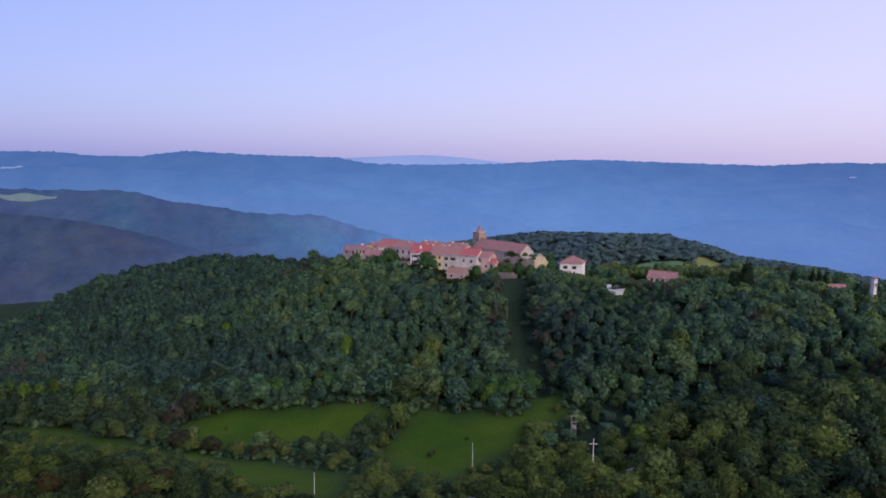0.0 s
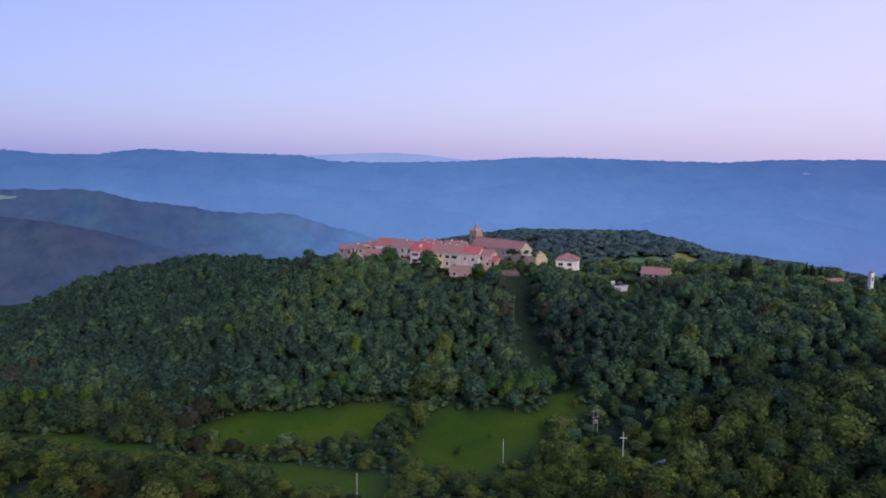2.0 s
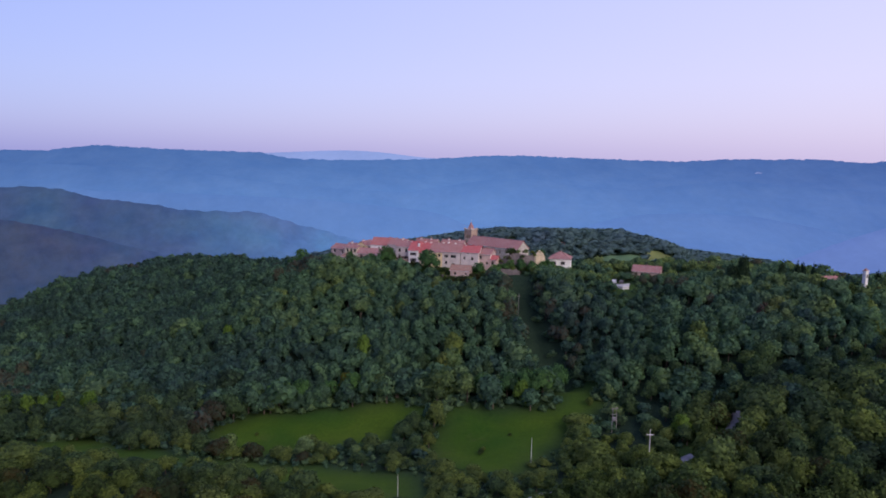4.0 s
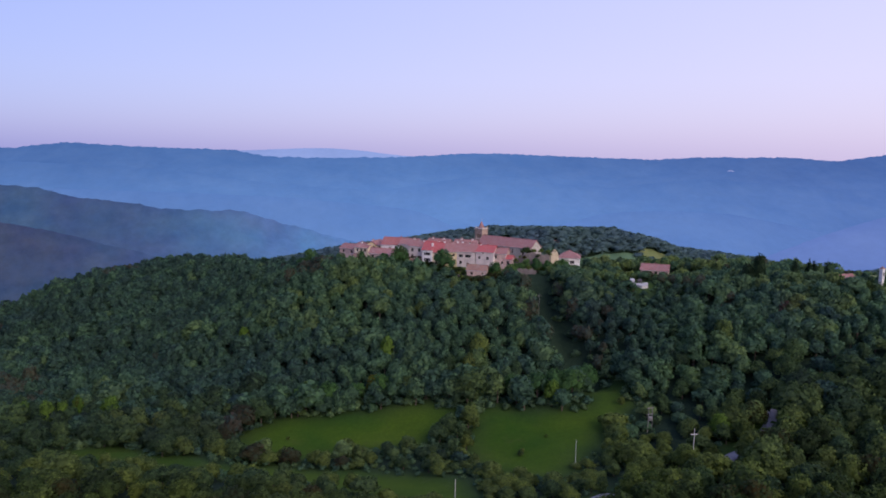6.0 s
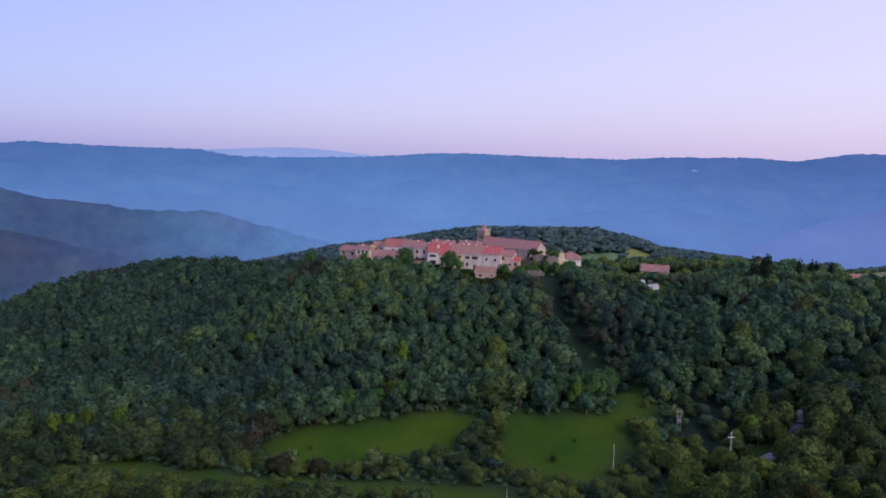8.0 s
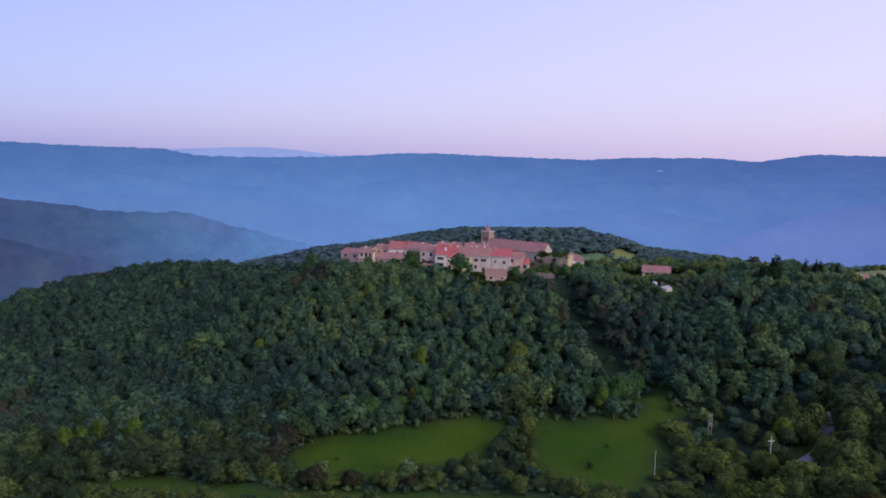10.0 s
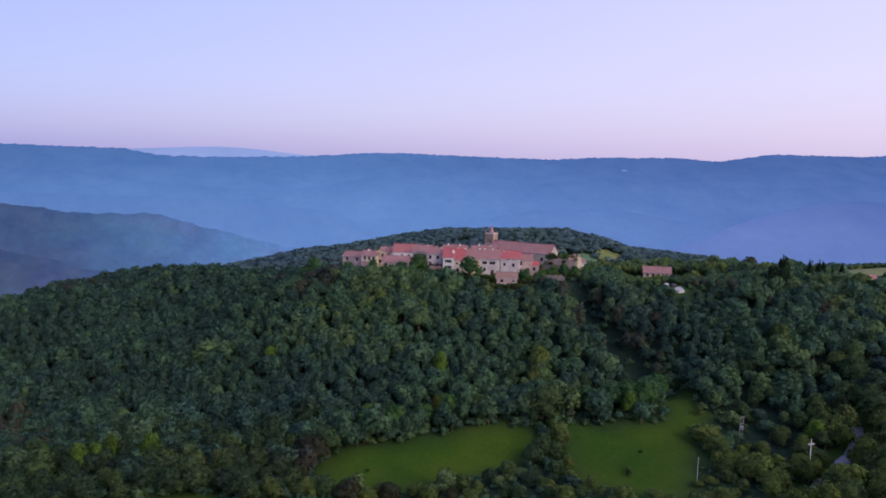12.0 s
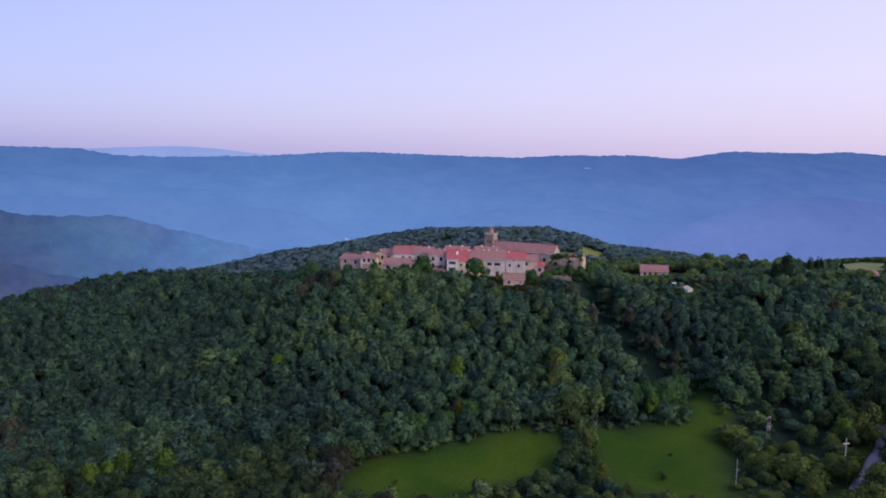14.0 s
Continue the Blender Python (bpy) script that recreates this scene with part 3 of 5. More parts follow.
def opening(parent, corner, along, up, inward, hole, kind):
    """What fills a hole: a window with frame, pane and sill, a door, or dark boards."""
    u, v, w, h = hole
    along, up = Vector(along), Vector(up)
    o = Vector(corner) + along * u + up * v + inward * 0.75
    out_ = -inward.normalized()
    basis = Matrix((along, -out_, up)).transposed().to_4x4()
    basis.translation = o
    if kind == "door":
        bm = box(bmesh.new(), 0, w, -0.03, 0.03, 0, h)
        for k in range(3):
            box(bm, 0.1, w - 0.1, -0.05, 0.03, h * (0.06 + 0.32 * k), h * (0.30 + 0.32 * k))
        bmesh.ops.transform(bm, matrix=basis, verts=bm.verts)
        part("door", bm, M_DOOR, parent, "brown wooden door")
        return
    bm = bmesh.new()
    f = 0.09
    for x0, x1, z0, z1 in ((0, f, 0, h), (w - f, w, 0, h), (f, w - f, 0, f), (f, w - f, h - f, h), (w / 2 - 0.04, w / 2 + 0.04, f, h - f)):
        box(bm, x0, x1, -0.04, 0.04, z0, z1)
    bmesh.ops.transform(bm, matrix=basis, verts=bm.verts)
    win = part("window", bm, M_FRAME, parent)
    bm = box(bmesh.new(), f * 0.5, w - f * 0.5, -0.012, 0.012, f * 0.5, h - f * 0.5)
    bmesh.ops.transform(bm, matrix=basis, verts=bm.verts)
    part("pane", bm, M_GLASS, win)
    bm = box(bmesh.new(), -0.1, w + 0.1, -0.36, -0.02, -0.09, 0.0)
    bmesh.ops.transform(bm, matrix=basis, verts=bm.verts)
    part("sill", bm, M_LIMEWASH, win)
    if kind == "shut":
        for x0 in (-w * 0.5 - 0.02, w + 0.02):
            bm = box(bmesh.new(), x0, x0 + w * 0.5, -0.30, -0.245, -0.02, h + 0.02)
            bmesh.ops.transform(bm, matrix=basis, verts=bm.verts)
            part("shutter", bm, M_SHUTTER, win)


def house(label, x, y, turn, long_, deep, base, eave, ridge, wall, roof, front=(), right=(), left=(), chimneys=(), hip=0.0,
          over=0.45, across=False, name="house", roof_label="", sink=3.0):
    """x, y: the front left corner; turn: degrees; front, right, left: openings (u, v, w, h, kind) over the base."""
    top = new(name)
    top.matrix_world = pose(x, y, base, 0, 0, turn)
    tagged(top, label, "church" if name == "church" else "house", "village houses" if name == "house" else "")
    he, hr = eave - base, ridge - base
    L, D = long_, deep
    bm = bmesh.new()
    sides = [((0, 0, -sink), (1, 0, 0), L, front), ((L, 0, -sink), (0, 1, 0), D, right), ((L, D, -sink), (-1, 0, 0), L, ()), ((0, D, -sink), (0, -1, 0), D, left)]
    todo = []
    for corner, along, wide, holes in sides:
        cut = [(u, v + sink, w, h) for u, v, w, h, k in holes]
        inward = facade(bm, corner, along, (0, 0, 1), wide, he + sink, cut)
        todo += [(corner, along, inward, c, hole[4]) for c, hole in zip(cut, holes)]
    if not hip:                                   # gable walls
        ends = ([(0, 0), (L, 0)], [(L, D), (0, D)]) if across else ([(L, 0), (L, D)], [(0, D), (0, 0)])
        for (ax, ay), (bx, by) in ends:
            bm.faces.new([bm.verts.new(p) for p in ((ax, ay, he), (bx, by, he), ((ax + bx) / 2, (ay + by) / 2, hr))])
    bmesh.ops.remove_doubles(bm, verts=bm.verts, dist=0.001)
    part("wall", bm, wall, top)
    for corner, along, inward, cut, kind in todo:
        opening(top, corner, along, (0, 0, 1), inward, cut, kind)
    # roof: slabs with overhang and thickness
    bm = bmesh.new()
    o, thick = over, 0.22
    slope = (hr - he) / ((L if across else D) / 2)
    ze = he - o * slope + 0.05
    zr = hr + 0.05
    if hip:
        h2 = min(hip, L / 2 - 0.01)
        a_, b_, c_, d_ = (-o, -o, ze), (L + o, -o, ze), (L + o, D + o, ze), (-o, D + o, ze)
        p, q = (h2, D / 2, zr), (L - h2, D / 2, zr)
        polys = [(a_, b_, q, p), (b_, c_, q), (c_, d_, p, q), (d_, a_, p)]
        caps = [(p, q), (a_, p), (b_, q), (c_, q), (d_, p)]
    elif across:
        p, q = (L / 2, -o, zr), (L / 2, D + o, zr)
        polys = [((-o, -o, ze), p, q, (-o, D + o, ze)), (p, (L + o, -o, ze), (L + o, D + o, ze), q)]
        caps = [(p, q)]
    else:
        p, q = (-o, D / 2, zr), (L + o, D / 2, zr)
        polys = [((-o, -o, ze), (L + o, -o, ze), q, p), (p, q, (L + o, D + o, ze), (-o, D + o, ze))]
        caps = [(p, q)]
    for poly in polys:
        hi = [bm.verts.new((px, py, pz + thick)) for px, py, pz in poly]
        lo = [bm.verts.new(v) for v in poly]
        bm.faces.new(hi)
        bm.faces.new(lo[::-1])
        for i in range(len(poly)):
            j = (i + 1) % len(poly)
            bm.faces.new((lo[i], lo[j], hi[j], hi[i]))
    bmesh.ops.recalc_face_normals(bm, faces=bm.faces)
    rf_ = part("roof", bm, roof, top, roof_label)
    bm = bmesh.new()
    for p, q in caps:
        tube(bm, (p[0], p[1], p[2] + thick), (q[0], q[1], q[2] + thick), 0.16, 0.16, 6)
    part("ridge_tile", bm, roof, rf_)
    bm = tube(bmesh.new(), (-o, -o - 0.05, ze + 0.08), (L + o, -o - 0.05, ze + 0.08), 0.08, 0.08, 6)
    part("gutter", bm, M_STEEL, top)
    for u, d, tall in chimneys:                   # along, in from the front, height over the ridge
        side = 0.42
        c = new("chimney")
        c.parent, c.location = top, (u, d, 0)
        zc = hr + tall
        part("shaft", box(bmesh.new(), -side, side, -side * 0.8, side * 0.8, he, zc, 0.03), M_LIMEWASH, c)
        bm = box(bmesh.new(), -side - 0.12, side + 0.12, -side * 0.8 - 0.12, side * 0.8 + 0.12, zc + 0.002, zc + 0.14, 0.03)
        box(bm, -side + 0.08, side - 0.08, -side * 0.8 + 0.08, side * 0.8 - 0.08, zc + 0.142, zc + 0.42, 0.02)
        part("chimney_cap", bm, roof, c)
    return top


def win(u, v, w=1.2, h=1.65, kind="window"):
    return (u, v, w, h, kind)


def build_village():
    w = win
    house("small rose stone house with weathered tile roof", -19.3, 379.0, -38, 11.5, 8, 38.9, 43.0, 44.8, M_PINK, M_TILE,
          front=[w(2.0, 2.0), w(7.5, 1.9)], right=[w(3, 2)])
    house("cream plastered two-storey house with pink tiles", -11.2, 369.6, -32, 8.0, 8, 39.0, 44.5, 46.3, M_CREAM, M_TILE,
          front=[w(1.2, 3.4), w(3.5, 3.4), w(5.8, 3.4), w(1.6, 0.8), w(4.6, 0.2, 1.1, 2.1, "door")], right=[w(2, 3.3), w(5, 3.3)], chimneys=[(2.2, 3.5, 0.7)])
    house("ochre plastered house with gable and pale chimney", -4.6, 368.2, -26, 4.6, 9, 39.6, 46.2, 47.6, M_YELLOW, M_TILE,
          front=[w(0.9, 4.2), w(2.9, 4.2), w(1.7, 1.2)], right=[w(3, 4)], chimneys=[(2.0, 2.6, 0.6)], across=True)
    house("cream house with red tile roof in the row", -0.2, 367.0, -24, 7.2, 8, 39.8, 46.0, 47.9, M_CREAM, M_TILE,
          front=[w(1.2, 4.0), w(4.6, 4.0)], right=[w(3, 4)], chimneys=[(5.0, 4.0, 0.5)])
    house("low mauve stone house with sagging tile roof", -3.2, 354.2, -22, 12.0, 7, 39.9, 43.6, 45.7, M_PINK, M_TILE,
          front=[w(1.2, 1.3), w(4.2, 1.3, 1.1, 1.1), w(8.6, 0.2, 1.2, 2.2, "door")], right=[w(3, 1.5)])
    house("white plastered house under a broad red roof", 2.6, 361.4, -22, 10.6, 9, 40.4, 47.0, 50.0, M_WHITE, M_TILEROSE,
          front=[w(4.0, 4.2, 1.1, 1.4), w(7.2, 4.2, 1.1, 1.4), w(1.2, 1.2), w(6.8, 0.4, 1.4, 2.3, "door")], right=[w(2.5, 4), w(6, 4)], chimneys=[(8.3, 5.5, 0.4)])
    house("brown-grey house with wide weathered roof", 11.4, 357.5, -24, 8.6, 9, 40.6, 47.6, 49.9, M_GREY, M_TILE,
          front=[w(1.5, 4.0), w(5.5, 4.0)], right=[w(3, 4.4), w(6, 4.4)], chimneys=[(6.5, 4.0, 0.5), (2.4, 5.0, 0.4)])
    house("lilac-grey plastered house with old tile roof", 16.0, 346.6, -24, 7.2, 9, 40.6, 48.0, 50.1, M_GREY, M_TILE,
          front=[w(1.1, 4.9), w(4.6, 4.9), w(1.1, 1.8), w(4.4, 1.6, 1.0, 1.5)], left=[w(2, 4.8), w(5.6, 4.8)], chimneys=[(6.2, 4.2, 0.5), (3.6, 5.0, 0.6)])
    house("tall narrow white house with bright red roof", 22.1, 339.4, -22, 4.8, 9.5, 38.9, 47.2, 50.6, M_WHITE, M_TILERED,
          front=[w(1.6, 5.9, 1.5, 1.25, "shut"), w(1.6, 3.2, 1.5, 1.25, "shut"), w(1.9, 0.5, 1.3, 1.7, "shut"), w(0.35, 0.8, 0.8, 0.8)],
          left=[w(3, 5.8), w(6.5, 5.8), w(3, 3.0)], chimneys=[(4.3, 2.2, -0.2)])
    house("beige plastered house with red tiles", 26.7, 338.2, -22, 5.6, 9, 39.0, 46.3, 50.3, M_CREAM, M_TILERED,
          front=[w(0.9, 5.0, 1.1, 0.9), w(3.4, 5.0, 1.1, 0.9), w(1.2, 1.8, 1.2, 1.6), w(3.6, 0.2, 1.1, 2.2, "door")], chimneys=[(1.0, 6.2, 0.6), (4.6, 4.6, 0.7)])
    house("yellow plastered house with pale cornice", 32.0, 336.0, -22, 6.2, 9, 39.2, 47.0, 50.5, M_YELLOW, M_TILE,
          front=[w(0.8, 5.8, 1.9, 1.1), w(4.1, 5.6, 1.1, 1.3), w(1.2, 2.4), w(4.2, 2.2)], chimneys=[(1.2, 5.0, 0.3), (5.4, 4.6, 0.7)])
    house("grey stone house with dark upper loggia", 37.8, 333.7, -22, 8.6, 9, 39.2, 47.3, 50.7, M_GREY, M_TILE,
          front=[w(0.9, 5.4, 2.0, 1.35), w(4.0, 5.4, 2.6, 1.35), w(4.6, 0.6, 1.5, 2.4, "door"), w(1.2, 2.2)], right=[w(3, 4.6)], chimneys=[(1.4, 4.5, 0.7), (5.0, 4.5, 0.5)])
    house("stone house with brand-new scarlet tile roof", 46.2, 330.6, -24, 8.4, 8.5, 40.8, 47.6, 50.1, M_GREY, M_TILERED,
          front=[w(1.2, 3.4, 1.0, 1.3), w(5.0, 3.2, 1.2, 1.5), w(3.0, 6.0, 0.8, 0.6)], right=[w(1.2, 4.6, 1.0, 1.4), w(4.6, 4.4), w(2, 1.0, 1.2, 1.5)], chimneys=[(1.0, 4.2, 0.5), (4.4, 4.6, 0.3)])
    house("rose plastered house with stepped roof", 53.6, 329.6, -24, 6.4, 8, 41.0, 46.9, 48.9, M_PINK, M_TILE,
          front=[w(1.2, 3.6, 1.0, 1.5), w(4.3, 1.2, 1.0, 1.3)], right=[w(2, 3.5)], chimneys=[(3.0, 4.2, 0.4)])
    house("small lean-to house with red porch roof", 58.8, 327.4, -24, 3.6, 5, 41.0, 44.6, 46.0, M_PINK, M_TILERED, front=[w(1.2, 1.2)])
    house("small stone annex with pale tile roof", 41.0, 318.7, -18, 8.6, 5.5, 38.0, 41.0, 42.8, M_PINK, M_TILEOLD,
          front=[w(1.6, 1.0, 1.2, 1.2), w(6.6, 1.2, 0.9, 0.9)], right=[w(2, 1)])
    house("low whitewashed outbuilding under the lilac house", 15.6, 341.2, -24, 6.0, 4.0, 38.6, 41.0, 42.0, M_WHITE, M_TILEOLD, front=[w(1.0, 0.7, 0.9, 1.0), w(3.6, 0.2, 1.0, 1.9, "door")])
    house("small stone shed with lean tile roof", -11.8, 361.5, -30, 5.0, 4.0, 38.6, 40.8, 41.9, M_WHITE, M_TILEOLD, front=[w(1.0, 0.7, 0.9, 1.0)])
    house("low rear house with rose tile roof", 24.5, 352.0, -24, 11.0, 8.0, 41.0, 48.2, 50.6, M_CREAM, M_TILE, front=[w(2, 5)], chimneys=[(2.0, 4.0, 0.7), (7.5, 4.0, 0.6)])
    house("rear house with weathered roof and chimneys", 37.0, 347.0, -24, 11.0, 8.0, 41.0, 48.4, 50.8, M_GREY, M_TILE, front=[w(2, 5)], chimneys=[(3.0, 4.0, 0.7), (8.5, 4.0, 0.6)])
    house("square plastered house under a hipped tile roof", 95.0, 376.5, -16, 11.0, 11.0, 32.0, 38.4, 41.2, M_WHITE, M_TILE, hip=4.6,
          front=[w(2.2, 3.5, 1.1, 1.6, "shut"), w(6.8, 3.5, 1.1, 1.6, "shut"), w(2.2, 0.8, 1.1, 1.5), w(6.8, 0.8, 1.1, 1.5)],
          right=[w(2.4, 3.5, 1.1, 1.6), w(7.0, 3.5, 1.1, 1.6), w(2.4, 0.7, 1.1, 1.6)], chimneys=[(5.6, 6.2, 0.5)])
    house("long low rose farmhouse with pink tile roof", 139.2, 375.4, -27, 14.0, 8.0, 29.0, 32.4, 35.0, M_PINK, M_TILE,
          front=[w(1.6, 1.1), w(4.4, 1.1), w(7.2, 1.1), w(11.2, 1.0, 1.1, 1.3)], right=[w(3, 1.2)], chimneys=[(6.8, 4.2, 0.35)])
    house("small rose house with brown tile roof half hidden by trees", 184.5, 274.5, 6, 7.0, 6, 39.2, 43.8, 45.8, M_PINK, M_TILE, front=[w(1.4, 2.2), w(4.4, 2.2)], left=[w(2.5, 2.2)])
    house("pink-roofed farmhouse on the wooded back hill", 151, 641, -12, 9, 6, 10.4, 14.6, 16.2, M_PINK, M_TILE, front=[w(3, 3), w(9, 3)])


def build_church():
    ch = house("long stone church with weathered tile roof and bell tower", 51.1, 365.1, -45, 32.0, 9.0, 41.0, 47.3, 50.9, M_STONE, M_TILE,
               front=[win(14, 3.4, 0.8, 1.8), win(21, 3.4, 0.8, 1.8), win(27, 2.6, 1.4, 1.8)], right=[win(3.9, 4.2, 1.1, 1.4)], name="church", over=0.3)
    # the tower stands against the west end
    s = 4.7
    tw = new("bell_tower")
    tw.parent = ch
    tw.location = (-4.85, 3.45, 0)
    tagged(tw, "square brown stone bell tower with pyramid spire")
    tall = 13.1
    bm = bmesh.new()
    for corner, along in (((0, 0, -3), (1, 0, 0)), ((s, 0, -3), (0, 1, 0)), ((s, s, -3), (-1, 0, 0)), ((0, s, -3), (0, -1, 0))):
        facade(bm, corner, along, (0, 0, 1), s, tall + 3, [(1.2, 11.6, 0.85, 1.9), (2.65, 11.6, 0.85, 1.9)], 0.5)
    bmesh.ops.remove_doubles(bm, verts=bm.verts, dist=0.001)
    part("shaft", bm, M_BRICK, tw)
    # solid dark block behind the openings; its colour stands in for interior shade
    bm = box(bmesh.new(), 0.5, s - 0.5, 0.5, s - 0.5, 8.2, 11.2)
    part("belfry_core", bm, M_SHUTTER, tw, "dark block standing in for the shade inside the belfry")
    bm = box(bmesh.new(), -0.28, s + 0.28, -0.28, s + 0.28, tall, tall + 0.32, 0.05)
    part("cornice", bm, M_STONE, tw)
    part("string_course", box(bmesh.new(), -0.14, s + 0.14, -0.14, s + 0.14, 8.1, 8.34, 0.04), M_STONE, tw)
    for px in (0.25, s - 0.25):
        for py in (0.25, s - 0.25):
            bm = box(bmesh.new(), px - 0.28, px + 0.28, py - 0.28, py + 0.28, tall + 0.32, tall + 0.75)
            tube(bm, (px, py, tall + 0.75), (px, py, tall + 1.25), 0.3, 0.03, 4)
            part("pinnacle", bm, M_STONE, tw)
    bm = bmesh.new()
    c = s / 2
    bmesh.ops.create_cone(bm, cap_ends=True, segments=8, radius1=1.75, radius2=0.05, depth=3.6, matrix=Matrix.Translation((c, c, tall + 0.32 + 1.8)))
    part("spire", bm, M_TILE, tw)
    bm = tube(bmesh.new(), (c, c, tall + 3.8), (c, c, tall + 5.0), 0.05, 0.04, 6)
    box(bm, c - 0.3, c + 0.3, c - 0.03, c + 0.03, tall + 4.5, tall + 4.6)
    part("cross", bm, M_STEEL, tw)


def ragged_wall(name, pts, base, tops, thick, material, label, seed):
    """A broken wall along a line, its head uneven."""
    rng = random.Random(seed)
    bm = bmesh.new()
    line = []
    for (x0, y0), (x1, y1) in zip(pts, pts[1:]):
        n = max(2, int(math.hypot(x1 - x0, y1 - y0) / 0.8))
        line += [(x0 + (x1 - x0) * k / n, y0 + (y1 - y0) * k / n) for k in range(n)]
    line.append(pts[-1])
    m = len(line)
    rows_ = []
    for i, (x, y) in enumerate(line):
        xa, ya = line[max(0, i - 1)]
        xb, yb = line[min(m - 1, i + 1)]
        d = math.hypot(xb - xa, yb - ya)
        nx, ny = -(yb - ya) / d * thick / 2, (xb - xa) / d * thick / 2
        z = float(np.interp(i / (m - 1), np.linspace(0, 1, len(tops)), tops)) + rng.uniform(-0.35, 0.35)
        rows_.append([bm.verts.new(p) for p in ((x - nx, y - ny, base - 3), (x - nx, y - ny, z), (x + nx, y + ny, z + rng.uniform(-0.2, 0.2)), (x + nx, y + ny, base - 3))])
    for a_, b_ in zip(rows_, rows_[1:]):
        for k in range(3):
            bm.faces.new((a_[k], a_[k + 1], b_[k + 1], b_[k]))
    bm.faces.new(rows_[0])
    bm.faces.new(rows_[-1][::-1])
    bmesh.ops.recalc_face_normals(bm, faces=bm.faces)
    me = bpy.data.meshes.new(name)
    bm.to_mesh(me)
    bm.free()
    me.materials.append(material)
    return tagged(new(name, me), label, "wall")


def build_ruins():
    ragged_wall("ruined_wall", [(63.5, 329.5), (69, 327), (76, 325.5), (80, 326)], 41, [43.8, 46.4, 47.9, 46.6, 47.6], 0.9, M_RUIN, "ruined grey rubble wall overgrown with ivy at its head", 3)
    ragged_wall("ruined_wall", [(79.5, 325), (84, 331), (86, 338)], 41, [46.4, 49.0, 47.4, 45.6, 44.0], 0.9, M_WARMSTONE, "ruined ochre stone gable, broken and uneven", 5)
    ragged_wall("terrace_wall", [(29, 324.5), (34, 322.5), (40, 320)], 36, [37.6, 38.8, 38.6], 0.7, M_RUIN, "dark rubble terrace wall below the houses", 8)
    ragged_wall("terrace_wall", [(-10, 352), (-4, 349), (6, 346), (16, 342.6), (21, 340)], 37, [40.2, 40.6, 41.0, 41.4, 40.8], 0.6, M_RUIN, "low pale rubble terrace wall in front of houses", 9)
    ragged_wall("terrace_wall", [(59, 322), (66, 320), (72, 319)], 38, [41.4, 41.6, 41.0], 0.6, M_RUIN, "low rubble wall on the slope under the ruin", 12)


def build_pergola(x, y, turn, base):
    top = new("pergola")
    top.matrix_world = pose(x, y, base, 0, 0, turn)
    tagged(top, "dark timber pergola on the house terrace", "pergola")
    for u in (0.2, 3.0, 5.8):
        for v in (0.2, 2.6):
            part("post", box(bmesh.new(), u - 0.09, u + 0.09, v - 0.09, v + 0.09, -1.0, 2.3), M_DOOR, top)
    for v in (0.2, 2.6):
        part("beam", box(bmesh.new(), 0, 6, v - 0.08, v + 0.08, 2.3, 2.5), M_DOOR, top)
    for k in range(9):
        part("rafter", box(bmesh.new(), 0.15 + 0.7 * k, 0.27 + 0.7 * k, -0.3, 3.1, 2.502, 2.64), M_DOOR, top)


build_village()
build_pergola(16.2, 343.4, -24, 40.8)
build_church()
build_ruins()


# ---- trees ----
def icosa():
    bm = bmesh.new()
    bmesh.ops.create_cone(bm, cap_ends=False, segments=5, radius1=0.95, radius2=0.0, depth=1.0, matrix=Matrix.Translation((0, 0, 0.45)))
    bmesh.ops.create_cone(bm, cap_ends=False, segments=5, radius1=0.0, radius2=0.95, depth=1.0, matrix=Matrix.Translation((0, 0, -0.5)))
    bmesh.ops.remove_doubles(bm, verts=bm.verts, dist=0.06)
    bmesh.ops.triangulate(bm, faces=bm.faces)
    bm.verts.index_update()
    v = np.array([p.co[:] for p in bm.verts])
    f = np.array([[p.index for p in q.verts] for q in bm.faces])
    bm.free()
    return v, f


ICO_V, ICO_F = icosa()
OCT_V = np.array([(1, 0, 0), (0, 1, 0), (-1, 0, 0), (0, -1, 0), (0, 0, 1), (0, 0, -1)], float)
OCT_F = np.array([(0, 1, 4), (1, 2, 4), (2, 3, 4), (3, 0, 4), (1, 0, 5), (2, 1, 5), (3, 2, 5), (0, 3, 5)])


